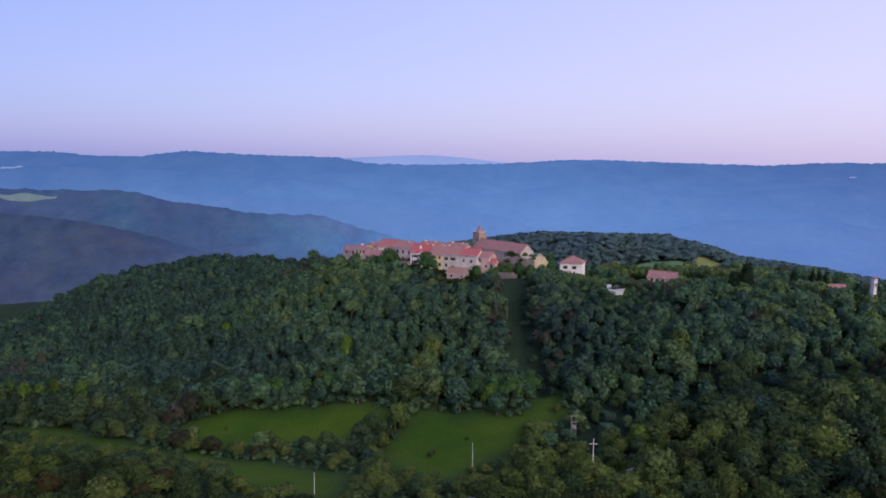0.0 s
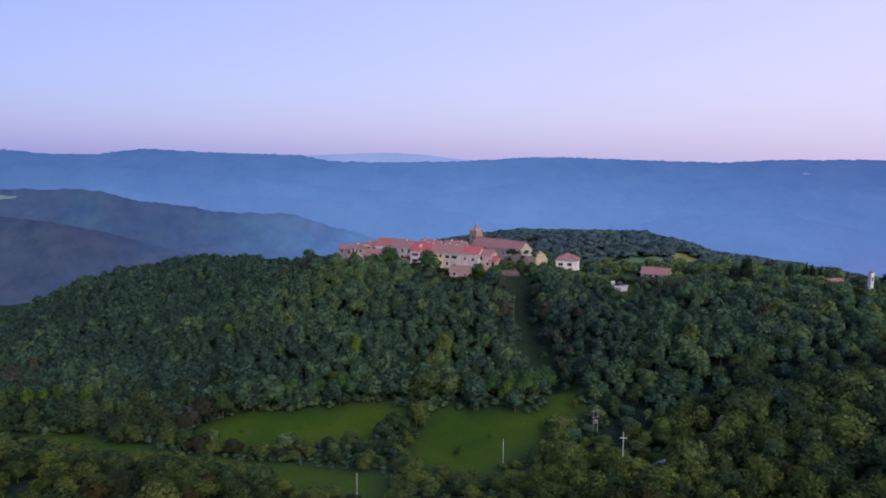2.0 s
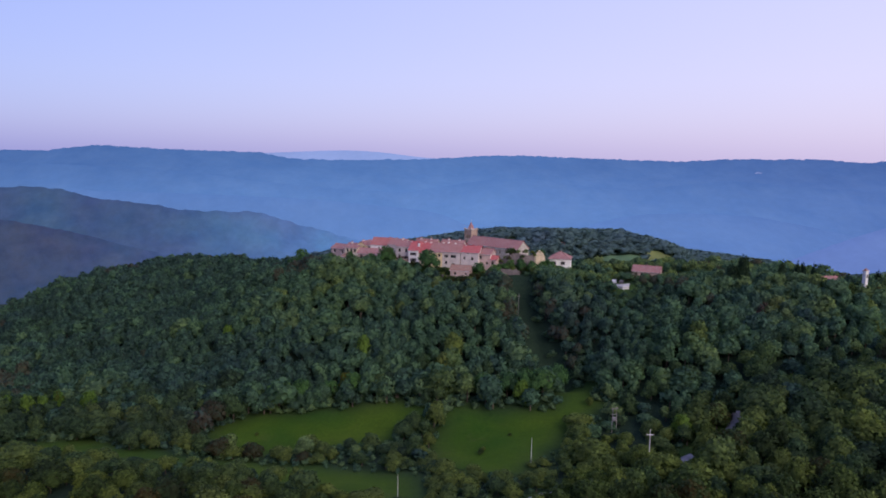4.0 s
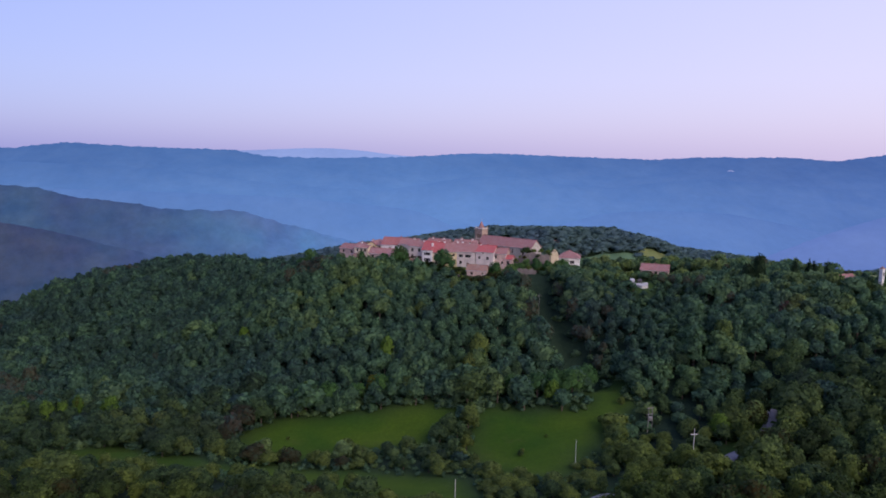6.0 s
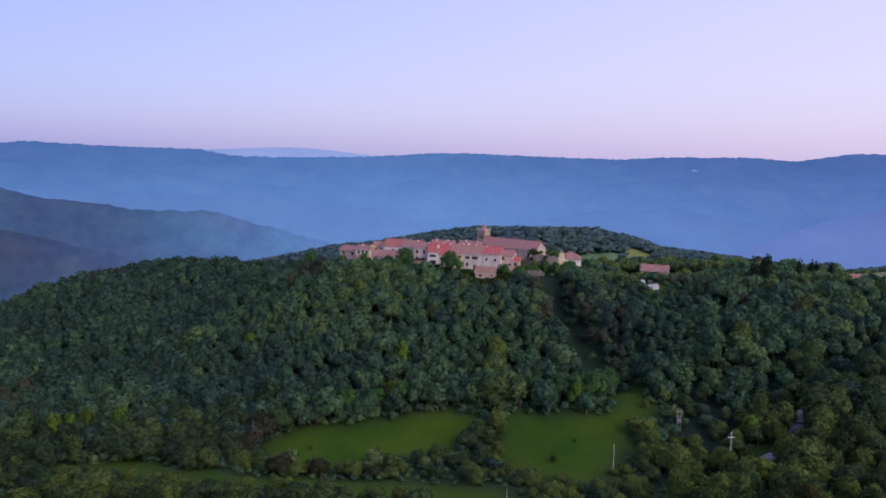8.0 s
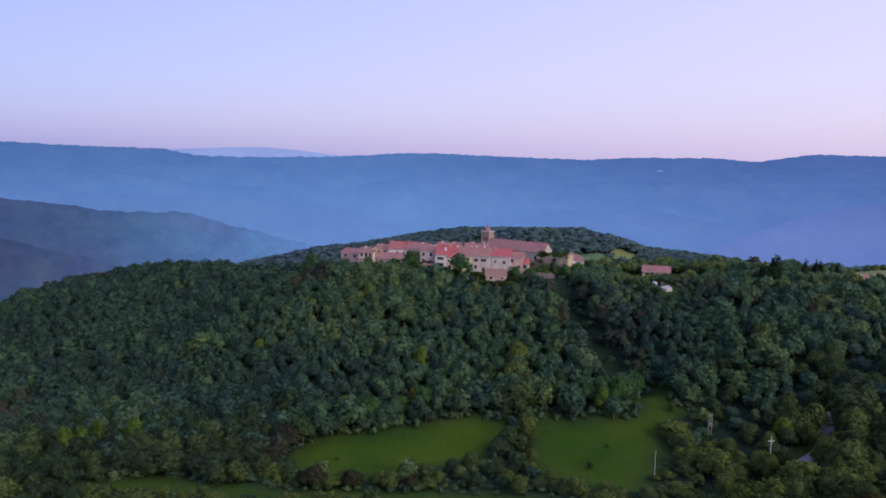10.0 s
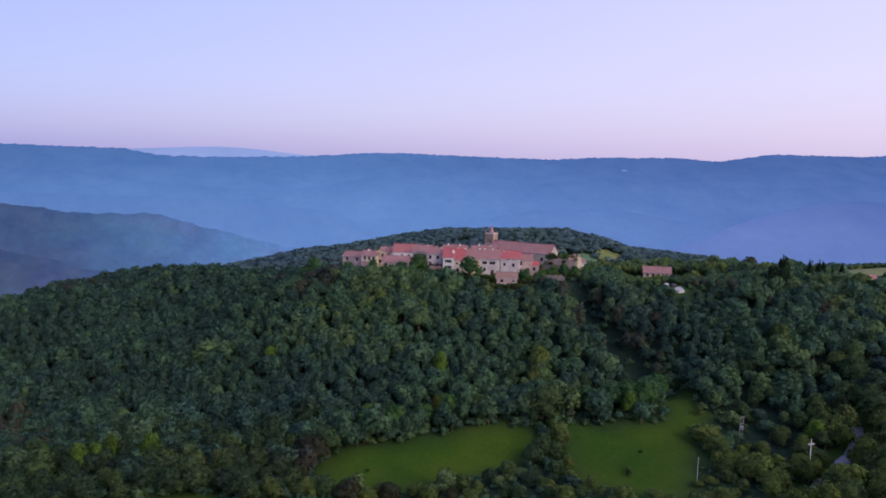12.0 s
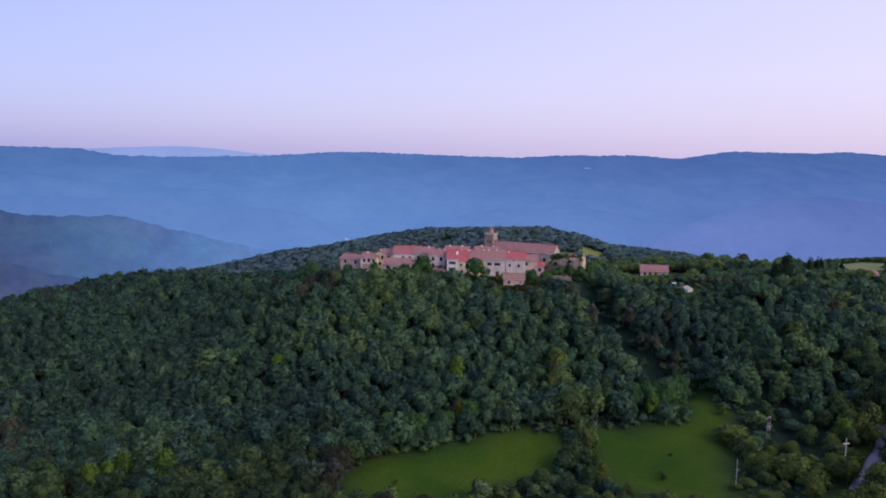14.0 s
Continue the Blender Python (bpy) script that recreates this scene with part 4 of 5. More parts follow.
def crown(rng, lobes, cards, size, kind="round", three=False):
    """A unit crown (radius about 1, from 0.15 to 1 of the height): overlapping lobes of foliage, covered with leaf sprays.
    Gives the corners, the faces and the way each corner's foliage looks."""
    C, R = [], []
    if kind == "cone":
        for k in range(lobes):
            s = (k + 0.5) / lobes
            a_ = rng.uniform(0, 2 * np.pi)
            C.append([0.25 * np.cos(a_) * (1 - s), 0.25 * np.sin(a_) * (1 - s), 0.16 + 0.76 * s])
            R.append([1.0 - 0.75 * s, 1.0 - 0.75 * s, 0.16])
    else:
        tip = rng.uniform(-0.15, 0.15, 2)
        C.append([tip[0], tip[1], 0.52])
        R.append(np.array([0.66, 0.66, 0.36]) * rng.uniform(0.92, 1.05))
        for k in range(lobes - 1):
            a_ = 2.39996 * k + rng.uniform(-0.45, 0.45)
            up = (k + 0.5) / (lobes - 1)
            d = rng.uniform(0.46, 0.72) * (1.08 - 0.80 * up)
            C.append([d * np.cos(a_) + tip[0] * up, d * np.sin(a_) + tip[1] * up, 0.30 + 0.47 * up + rng.uniform(-0.05, 0.05)])
            R.append(np.array([1, 1, 0.46]) * rng.uniform(0.30, 0.46) * (1.1 - 0.2 * up))
    C, R = np.array(C), np.array(R)
    vs, fs, ns, n = [], [], [], 0
    core_v, core_f = (OCT_V, OCT_F) if three else (ICO_V, ICO_F)
    for c, r in zip(C, R):
        vs.append(core_v * (1 + rng.uniform(-0.12, 0.12, (len(core_v), 1))) * r * 0.84 + c)
        fs.append(core_f + n)
        ns.append(core_v + (c - np.array([0, 0, 0.45])) * 0.6 + np.array([0, 0, 0.2]))
        n += len(core_v)
    # sprays over the outside of the lobes, none inside a neighbour
    share = R[:, 0] ** 2 / (R[:, 0] ** 2).sum()
    who = rng.choice(len(C), cards * 5, p=share)
    out = rng.normal(size=(cards * 5, 3))
    out /= np.linalg.norm(out, axis=1, keepdims=True)
    ctr = C[who] + R[who] * out * rng.uniform(0.80, 1.22, (cards * 5, 1))
    deep = np.linalg.norm((ctr[:, None] - C[None]) / R[None], axis=2)
    deep[np.arange(len(who)), who] = 9
    good = np.nonzero((deep.min(1) > 0.90) & (out[:, 2] > -0.55))[0][:cards]
    who, out, ctr, m_ = who[good], out[good], ctr[good], len(good)
    nrm = out + rng.uniform(-0.95, 0.95, out.shape)
    nrm /= np.linalg.norm(nrm, axis=1, keepdims=True)
    t1 = np.cross(nrm, rng.normal(size=nrm.shape))
    t1 /= np.linalg.norm(t1, axis=1, keepdims=True)
    t2 = np.cross(nrm, t1)
    w = size * rng.uniform(0.6, 1.4, (m_, 1))
    sc = np.array([1, 1, 0.45])
    lift = nrm * w * 0.35
    if three:
        quad = np.stack([ctr - t1 * w * sc, ctr + (0.7 * t1 - 0.95 * t2) * w * sc, ctr + (0.6 * t1 + 1.0 * t2) * w * sc - lift * sc], 1)
        tri = [[0, 1, 2]]
    else:
        quad = np.stack([ctr - t1 * w * sc, ctr - t2 * w * sc * 0.7 + lift * sc * 0.3, ctr + t1 * w * sc, ctr + t2 * w * sc * 0.8 - lift * sc], 1)
        tri = [[0, 1, 2], [0, 2, 3]]
    m = quad.shape[1]
    vs.append(quad.reshape(-1, 3))
    # light falls on a spray much as on the lobe and the crown that it belongs to
    look_ = out * 0.4 + nrm * 0.55 + (ctr - np.array([0, 0, 0.42])) * np.array([0.4, 0.4, 0.9])
    ns.append(np.repeat(look_, m, axis=0))
    b = n + m * np.arange(m_)[:, None]
    for q in tri:
        fs.append((b + np.array([q])).reshape(-1, 3))
    vs, fs, ns = np.concatenate(vs), np.concatenate(fs), np.concatenate(ns)
    ns /= np.linalg.norm(ns, axis=1, keepdims=True)
    face = np.cross(vs[fs[:, 1]] - vs[fs[:, 0]], vs[fs[:, 2]] - vs[fs[:, 0]])
    turn = (face * ns[fs[:, 0]]).sum(1) < 0
    fs[turn] = fs[turn][:, ::-1]
    return vs, fs, ns


def leafy(model, material):
    return mesh("crown", model[0], model[1], [material], normals=model[2])


def trunk(rng, limbs, sides=6):
    """A tapered trunk with limbs, in the same unit space."""
    bm = bmesh.new()
    tube(bm, (0, 0, -0.12), (0.02, 0.01, 0.34), 0.075, 0.05, sides)
    tube(bm, (0.02, 0.01, 0.33), (0.03, 0.0, 0.7), 0.05, 0.02, sides)
    for k in range(limbs):
        a_ = 2 * np.pi * k / max(1, limbs) + rng.uniform(-0.3, 0.3)
        tube(bm, (0.02, 0.01, 0.24 + 0.05 * k), (0.5 * np.cos(a_), 0.5 * np.sin(a_), 0.5 + 0.04 * k), 0.032, 0.012, 4)
    bmesh.ops.triangulate(bm, faces=bm.faces)
    bm.verts.index_update()
    v = np.array([p.co[:] for p in bm.verts])
    f = np.array([[p.index for p in q.verts] for q in bm.faces])
    bm.free()
    return v, f


TREES = np.random.default_rng(11)


def scatter(x0, x1, y0, y1, gap, seed):
    rng = np.random.default_rng(seed)
    gx_, gy_ = np.meshgrid(np.arange(x0, x1, gap), np.arange(y0, y1, gap * 0.9))
    gx_[::2] += gap / 2
    x = (gx_ + rng.uniform(-0.36, 0.36, gx_.shape) * gap).ravel()
    y = (gy_ + rng.uniform(-0.36, 0.36, gy_.shape) * gap).ravel()
    return x, y, rng


def join(protos, x, y, z, wide, tall, tone, rng, name, mats, trunk_of=None):
    """Many trees in one mesh, from a few unit trees."""
    V, F, T, I, N, n = [], [], [], [], [], 0
    pick = rng.integers(0, len(protos), len(x))
    spin = rng.uniform(0, 2 * np.pi, len(x))
    for p, (v, f, nv) in enumerate(protos):
        who = np.nonzero(pick == p)[0]
        if not len(who):
            continue
        c, s = np.cos(spin[who])[:, None], np.sin(spin[who])[:, None]
        sx_, sy_ = rng.uniform(0.76, 1.28, (2, len(who), 1))          # no crown is quite round, and most lean a little
        lx, ly = rng.uniform(-0.14, 0.14, (2, len(who), 1))
        px = (v[None, :, 0] * sx_ * c - v[None, :, 1] * sy_ * s) * wide[who, None] + v[None, :, 2] * tall[who, None] * lx + x[who, None]
        py = (v[None, :, 0] * sx_ * s + v[None, :, 1] * sy_ * c) * wide[who, None] + v[None, :, 2] * tall[who, None] * ly + y[who, None]
        pz = v[None, :, 2] * tall[who, None] + z[who, None]
        V.append(np.stack([px, py, pz], -1).reshape(-1, 3))
        F.append((f[None] + (n + len(v) * np.arange(len(who)))[:, None, None]).reshape(-1, 3))
        T.append(np.repeat(tone[who], len(v)))
        nz = nv[None, :, 2] * (2 * wide[who, None] / tall[who, None])
        N.append(np.stack([nv[None, :, 0] * c - nv[None, :, 1] * s, nv[None, :, 0] * s + nv[None, :, 1] * c, nz], -1).reshape(-1, 3))
        I.append(np.zeros(len(f) * len(who), np.int32))
        n += len(v) * len(who)
    if trunk_of is not None:
        v, f = trunk_of
        V.append((v[None] * np.stack([wide, wide, tall], 1)[:, None, :] + np.stack([x, y, z], 1)[:, None, :]).reshape(-1, 3))
        F.append((f[None] + (n + len(v) * np.arange(len(x)))[:, None, None]).reshape(-1, 3))
        T.append(np.zeros(len(v) * len(x)))
        N.append(np.tile(v * np.array([1, 1, 0]) + np.array([0.001, 0, 0]), (len(x), 1)))
        I.append(np.ones(len(f) * len(x), np.int32))
    return new(name, mesh(name, np.concatenate(V), np.concatenate(F), mats, np.concatenate(I), np.concatenate(T), np.concatenate(N)))


OPEN = [VILLAGE + VILLAGE[:1], [(90, 358), (100, 348), (116, 354)], [(128, 340), (145, 332), (160, 340)], [(95, 345), (125, 342)], [(111, 291), (114, 292)], [(108, 308), (120, 306)], 
        [(84, 326), (92, 336)], [(105, 312), (120, 335), (139, 368)], [(130, 316), (138, 342), (146, 370)], FIELDS[2][:3],
        [(90.4, 188), (90, 184)], [(58.8, 190.7), (57.5, 182)], [(23.4, 161.3), (22.5, 152)], [(87.8, 214), (85.5, 205)]]
HEDGE = [(-60, 219), (-38, 222), (-26, 213), (0, 220), (28, 227), (33, 195), (50, 192), (28, 172), (24, 184), (-13, 201), (-36, 205)]


def wood_size(x, y, rng):
    wide = rng.uniform(2.1, 3.5, len(x)) * (1 + 0.4 * (rng.uniform(0, 1, len(x)) > 0.9))
    tall = wide ** 0.6 * rng.uniform(3.2, 5.0, len(x))
    clump = np.sin(x * 0.071 + 1.3 * np.sin(y * 0.043)) * np.sin(y * 0.083 + 1.1 * np.sin(x * 0.05))
    wide, tall = wide * (1 + 0.20 * clump), tall * (1 + 0.18 * clump)
    wide = wide * (1.16 + 0.16 * (1 - step(228, 258, y - 26 * step(-20, -80, x))))     # broad old crowns on the valley floor, closer stands up the slopes
    low = np.minimum(0.52 + away(OPEN[0], x, y) / 34, 0.36 + np.minimum.reduce([away(line, x, y) for line in OPEN[1:]]) / 42)     # scrub and young trees by the houses
    hedge = np.where(inside(HEDGE, x, y), 0.9, 1.0)
    k = np.clip(low, 0.3, 1.0) * hedge
    k = k * np.where((x > 212) & (y > 270), 0.62, 1.0) * np.where((x > 225) & (y > 330), 0.75, 1.0)
    edge = np.minimum(away(MEADOWS[0], x, y), away(MEADOWS[1], x, y))
    k = k * np.where((edge < 6) & (y > 226), 1.2, 1.0)     # full-grown trees along the wood's edge
    south = 1 - step(195, 225, y)               # young trees on the near side, taller ones to the east
    k = k * (1 + south * (np.interp(x, [40, 70, 100, 120], [0.60, 0.98, 1.18, 1.25]) - 1))
    wide, tall = wide * (0.35 + 0.65 * k), tall * k
    stand_haze = 0.30 * (1 - step(205, 255, y - 20 * step(-20, -80, x))) * (1 - step(60, 140, x)) + 0.05 * step(70, 150, x) + 0.28 * step(275, 330, y) * step(-70, 40, x) - 0.20 * step(20, -110, x)     # yellower stands to the south and east; upslope lightened to paint in haze; west darker
    tone = np.clip(rng.normal(0.36, 0.17, len(x)) * (1 + 0.5 * south) + stand_haze + 0.16 * np.sin(x * 0.045) * np.sin(y * 0.05 + 1) + 0.14 * clump, 0.14, 1)
    brown = np.sin(x * 0.028 + 2.0) * np.sin(y * 0.037 + 0.4) + 0.5 * np.sin(x * 0.09 + y * 0.05)
    tone = np.where((brown > 0.75) & (rng.uniform(0, 1, len(x)) < 0.28), 0.02, tone)     # stands still brown after a late spring
    return wide, tall, tone


# the wood on the village hill and round the meadows
wx, wy, rng = scatter(-330, 420, 244, 480, 4.55, 4)
vx, vy, _ = scatter(-330, 420, 122, 245, 6.2, 5)
wx, wy = np.concatenate([wx, vx]), np.concatenate([wy, vy])
keep = is_wood(wx, wy, 3.4) & (wx > np.minimum(52 - 0.74 * wy, -70 - 0.29 * wy)) & (wx < np.maximum(80 + 0.5 * wy, -88 + 1.07 * wy))
keep &= ~((wy > 405) & (np.abs(wx - 30) < 90))
wx, wy = wx[keep], wy[keep]
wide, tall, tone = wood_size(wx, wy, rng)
wz = land(wx, wy)
order = np.argsort(wy - 0.12 * np.abs(wx - 20))
near_ones = order[:300]
rest = order[300:]
PROTOS = [crown(TREES, int(TREES.integers(4, 8)), 275, 0.135, three=True) for _ in range(10)]
valley = wy[rest] + 16 * rng.normal(size=len(rest)) < 228 + 26 * step(-20, -80, wx[rest])
near_rest, far_rest = rest[valley], rest[~valley]
NEARPROTOS = [crown(TREES, int(TREES.integers(7, 11)), 640, 0.085, three=True) for _ in range(7)]
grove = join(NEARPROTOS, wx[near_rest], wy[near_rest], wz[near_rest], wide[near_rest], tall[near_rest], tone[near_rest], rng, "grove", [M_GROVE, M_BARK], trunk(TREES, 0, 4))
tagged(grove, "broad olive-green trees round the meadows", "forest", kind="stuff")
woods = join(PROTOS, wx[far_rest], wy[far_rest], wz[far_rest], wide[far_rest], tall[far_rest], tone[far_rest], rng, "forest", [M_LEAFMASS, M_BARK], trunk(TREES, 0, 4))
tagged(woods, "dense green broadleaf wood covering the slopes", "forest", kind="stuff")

# undergrowth: low scrub that fills the wood between the stems
bx, by, brng = scatter(-330, 420, 124, 478, 3.9, 77)
keep = is_wood(bx, by, 1.0) & (bx > np.minimum(52 - 0.74 * by, -70 - 0.29 * by)) & (bx < np.maximum(80 + 0.5 * by, -88 + 1.07 * by)) & ~((by > 405) & (np.abs(bx - 30) < 90))
keep &= np.minimum.reduce([away(line, bx, by) for line in [m + m[:1] for m in MEADOWS + [VILLAGE, YARD]] + [ROAD, CUT]]) < 13
bx, by = bx[keep], by[keep]
br = brng.uniform(2.4, 3.7, len(bx)) * (0.52 + 0.48 * step(195, 225, by)) * np.clip(0.45 + np.minimum.reduce([away(line, bx, by) for line in OPEN]) / 50, 0.45, 1)
SCRUB = [crown(TREES, 4, 80, 0.15, three=True) for _ in range(4)]
scrub = join(SCRUB, bx, by, land(bx, by) - 0.3 * br, br * 0.85, br * 1.35, brng.uniform(0.25, 0.75, len(bx)), brng, "undergrowth", [M_LEAFMASS])
tagged(scrub, "low green scrub filling the wood under the trees", "undergrowth", kind="stuff")

# the 300 trees nearest to the viewer's side, each a thing of its own
models = []
for k in range(6):
    cm = crown(TREES, 8 + k % 4, 620, 0.075)
    tv, tf = trunk(TREES, 4)
    models.append((leafy(cm, M_LEAF), mesh("trunk", tv, tf, [M_BARK])))


small = [(leafy(crown(TREES, 5, 160, 0.14), M_LEAF), models[k][1]) for k in range(3)]


def single_tree(name, x, y, wide_, tall_, model, label, spin=0.0, group="", z=None, category="tree"):
    top = new(name)
    z = height(x, y) if z is None else z
    top.matrix_world = Matrix.LocRotScale((x, y, z), Euler((0, 0, spin)), (wide_, wide_, tall_))
    for nm, me in (("crown", model[0]), ("trunk", model[1])):
        ob = new(nm, me)
        ob.parent = top
    return tagged(top, label, category, group)


single_tree("tree", float(wx[near_ones[0]]), float(wy[near_ones[0]]), float(wide[near_ones[0]]), float(tall[near_ones[0]]), models[0],
            "broadleaf tree with a full olive-green crown", group="trees of the foreground wood")
for i in near_ones[1:]:
    single_tree("tree", float(wx[i]), float(wy[i]), float(wide[i]) * 1.08, float(tall[i]) * 1.05, models[int(rng.integers(0, 6))],
                "broadleaf tree with a full olive-green crown", float(rng.uniform(0, 6.28)), "trees of the foreground wood")

# trees that stand out by their colour or by standing alone
lime = [(leafy(crown(TREES, 9, 620, 0.075), M_LIME), models[0][1]) for _ in range(2)]
copper = (leafy(crown(TREES, 8, 620, 0.075), M_COPPER), models[2][1])
dry = [(leafy(crown(TREES, 9, 620, 0.075), M_PALELEAF), models[1][1]) for _ in range(2)]
for x, y, w_, h_, kind in ((6.2, 270.5, 3.4, 12.0, 0), (-116, 249, 3.0, 10.0, 0), (-103.5, 241, 3.4, 11.5, 0), (-97, 248, 2.8, 12.0, 0), (-86.5, 246, 3.8, 11.0, 0), (-100, 244, 2.8, 11.0, 0), (-21, 253, 3.6, 9.5, 0),
                           (2, 250, 3.4, 9.5, 0), (62, 236, 3.6, 9.5, 0), (105, 203, 3.6, 9.0, 0), (30, 300, 2.8, 8, 0), (-52, 300, 3.0, 9, 0),
                           (40.3, 262, 4.4, 12.5, 1), (36.5, 256, 3.2, 10.5, 1), (35.5, 240, 2.6, 9.0, 1), (-64, 231, 4.0, 9.0, 1), (20, 292, 2.6, 8.5, 1), (34, 306, 2.6, 7, 1)):
    single_tree("tree", x, y, w_, h_, (dry if kind else lime)[int(rng.integers(0, 2))],
                "dry olive-brown tree in the green wood" if kind else "bright yellow-green tree in the darker wood", float(rng.uniform(0, 6)), "pale trees in the wood")
# the belt between the two meadows, and lone bushes in the grass
for x, y, w_, h_ in ((34.5, 232, 2.0, 5.0), (33.6, 225, 2.2, 5.0), (31.5, 218, 2.2, 4.6), (31, 211, 2.4, 5.0), (46, 204, 1.1, 1.9), (47, 206.5, 0.9, 1.4), (56, 216, 0.7, 1.2), (-24, 226, 0.8, 1.3), (84, 231, 1.6, 3.2), (80, 222, 1.8, 3.4), (77, 217, 2.0, 3.6)):
    single_tree("shrub", x, y, w_, h_, models[int(rng.integers(0, 6))], "rounded leafy bush standing in the meadow", float(rng.uniform(0, 6)), "meadow bushes", category="shrub")

green = [(leafy(crown(TREES, 9, 620, 0.075), M_GREENLEAF), models[k][1]) for k in range(3)]
for x, y, w_, h_ in ((70, 240, 5.8, 11.0), (64, 241.5, 5.4, 10.5), (75.5, 243.5, 4.8, 10.0), (58, 241, 4.8, 9.5), (50, 242.5, 4.4, 8.5), (-21, 247, 5.8, 11.5), (-13, 248, 5.2, 10.5),
                     (-4, 248.5, 4.8, 8.5), (5, 249, 5.2, 9.5), (-29, 248, 4.6, 8.5)):
    single_tree("tree", x, y, w_, h_, green[int(rng.integers(0, 3))], "broad green tree at the edge of the meadow", float(rng.uniform(0, 6)), "trees along the meadows")

for x, y, w_, h_ in ((70, 164.3, 4.0, 8.0), (64, 160.6, 3.8, 7.5), (112, 191, 4.6, 9.0), (104.5, 182.6, 5.0, 10.5), (112, 184, 5.8, 11.5), (119, 184, 5.4, 11.0), (103, 173.5, 4.6, 9.5),
                     (125.5, 187, 5.2, 11.0), (118.5, 192, 5.0, 10.5), (83.5, 171.5, 4.2, 8.5), (75.5, 164.5, 4.0, 8.0),
                     (115.5, 204.5, 4.0, 9.0), (120, 211.5, 4.0, 9.0), (85, 181.5, 3.8, 7.5), (97, 190.8, 2.8, 5.0), (110, 198.5, 3.6, 8.0), (107, 188.2, 3.4, 8.0)):
    single_tree("tree", x, y, w_, h_, models[int(rng.integers(0, 6))], "broad olive-green tree leaning over the lane", float(rng.uniform(0, 6)), "trees along the lane")

# village trees
for x, y, w_, h_ in ((11.8, 340.5, 5.4, 10.6), (31.6, 327, 6.0, 11.4), (72.5, 336.5, 3.6, 9.0), (-7, 356, 2.6, 5.5), (88, 361, 4.6, 14), (88, 346, 3.0, 6.5), (83.5, 342.5, 3.2, 6.5), (89.5, 349, 2.8, 6.5), (95, 352, 2.2, 3.6), (68, 323.6, 2.8, 6.6), (73, 322.6, 3.0, 6.9), (78, 322.4, 2.9, 6.4), (83, 324.8, 3.0, 6.6), (87, 329.5, 3.2, 7.0), (62.5, 322.4, 2.8, 5.6), (54, 320, 3.6, 6.5),
                     (47.5, 325.5, 1.8, 3.0), (60, 321, 3.2, 5.5), (66, 323, 3.0, 5.0), (20, 331, 3.2, 5.5), (4, 343, 3.5, 6), (-18, 366, 3.6, 6.5), (-32.5, 371, 5.4, 12.6), (-135, 449, 6.0, 10.6), (-38, 373, 4.4, 9)):
    single_tree("tree", x, y, w_, h_, green[int(rng.integers(0, 3))], "round fresh-green tree among the village houses", float(rng.uniform(0, 6)), "village trees")

# shrubs and young trees between and below the houses
sx, sy, rng = scatter(-34, 98, 308, 395, 3.4, 31)
lots = [(-19.3, 379, -38, 11.5, 8), (-11.2, 369.6, -32, 8, 8), (-4.6, 368.2, -26, 12, 9), (-3.2, 354.2, -22, 12, 7), (2.6, 361.4, -22, 19, 9), (16, 346.6, -24, 7.2, 9),
        (22.1, 339.4, -22, 16, 9.5), (37.8, 333.7, -22, 17, 9), (53.6, 329.6, -24, 10, 8), (40.4, 318.9, -18, 9.8, 5.5), (51.1, 365.1, -45, 35, 9)]
free = inside(VILLAGE, sx, sy)
for hx, hy, turn, hl, hd in lots:
    c_, s_ = math.cos(radians(turn)), math.sin(radians(turn))
    u, v = (sx - hx) * c_ + (sy - hy) * s_, -(sx - hx) * s_ + (sy - hy) * c_
    free &= ~((u > -1.2) & (u < hl + 1.2) & (v > -1.6) & (v < hd + 1.2))
free &= rng.uniform(0, 1, sx.shape) > 0.35
for x, y in zip(sx[free], sy[free]):
    r = float(rng.uniform(1.2, 2.3))
    single_tree("shrub", float(x), float(y), r, r * float(rng.uniform(1.1, 1.7)), small[int(rng.integers(0, 3))], "low leafy shrub beside the village walls", float(rng.uniform(0, 6)), "village shrubs", category="shrub")

# ivy and bushes rooted on the ruin
for x, y, z, r in ((69.6, 328.6, 46.0, 3.1), (72.0, 327.0, 47.2, 1.6), (75.5, 326.0, 47.4, 1.7), (78.5, 326.5, 47.0, 1.5), (83.4, 331.5, 46.8, 1.3), (66.5, 328.6, 44.2, 1.5), (85, 336, 44.4, 1.5), (64.5, 329.0, 42.6, 1.7), (79.4, 325.2, 46.2, 1.2), (81.6, 328.2, 47.6, 1.1), (74.0, 325.0, 45.4, 1.3), (68.0, 326.8, 44.4, 1.4)):
    single_tree("shrub", x, y, r, r * 1.5, small[int(rng.integers(0, 3))], "ivy bush growing on the ruined wall", float(rng.uniform(0, 6)), "ivy on the ruin", z=z, category="shrub")

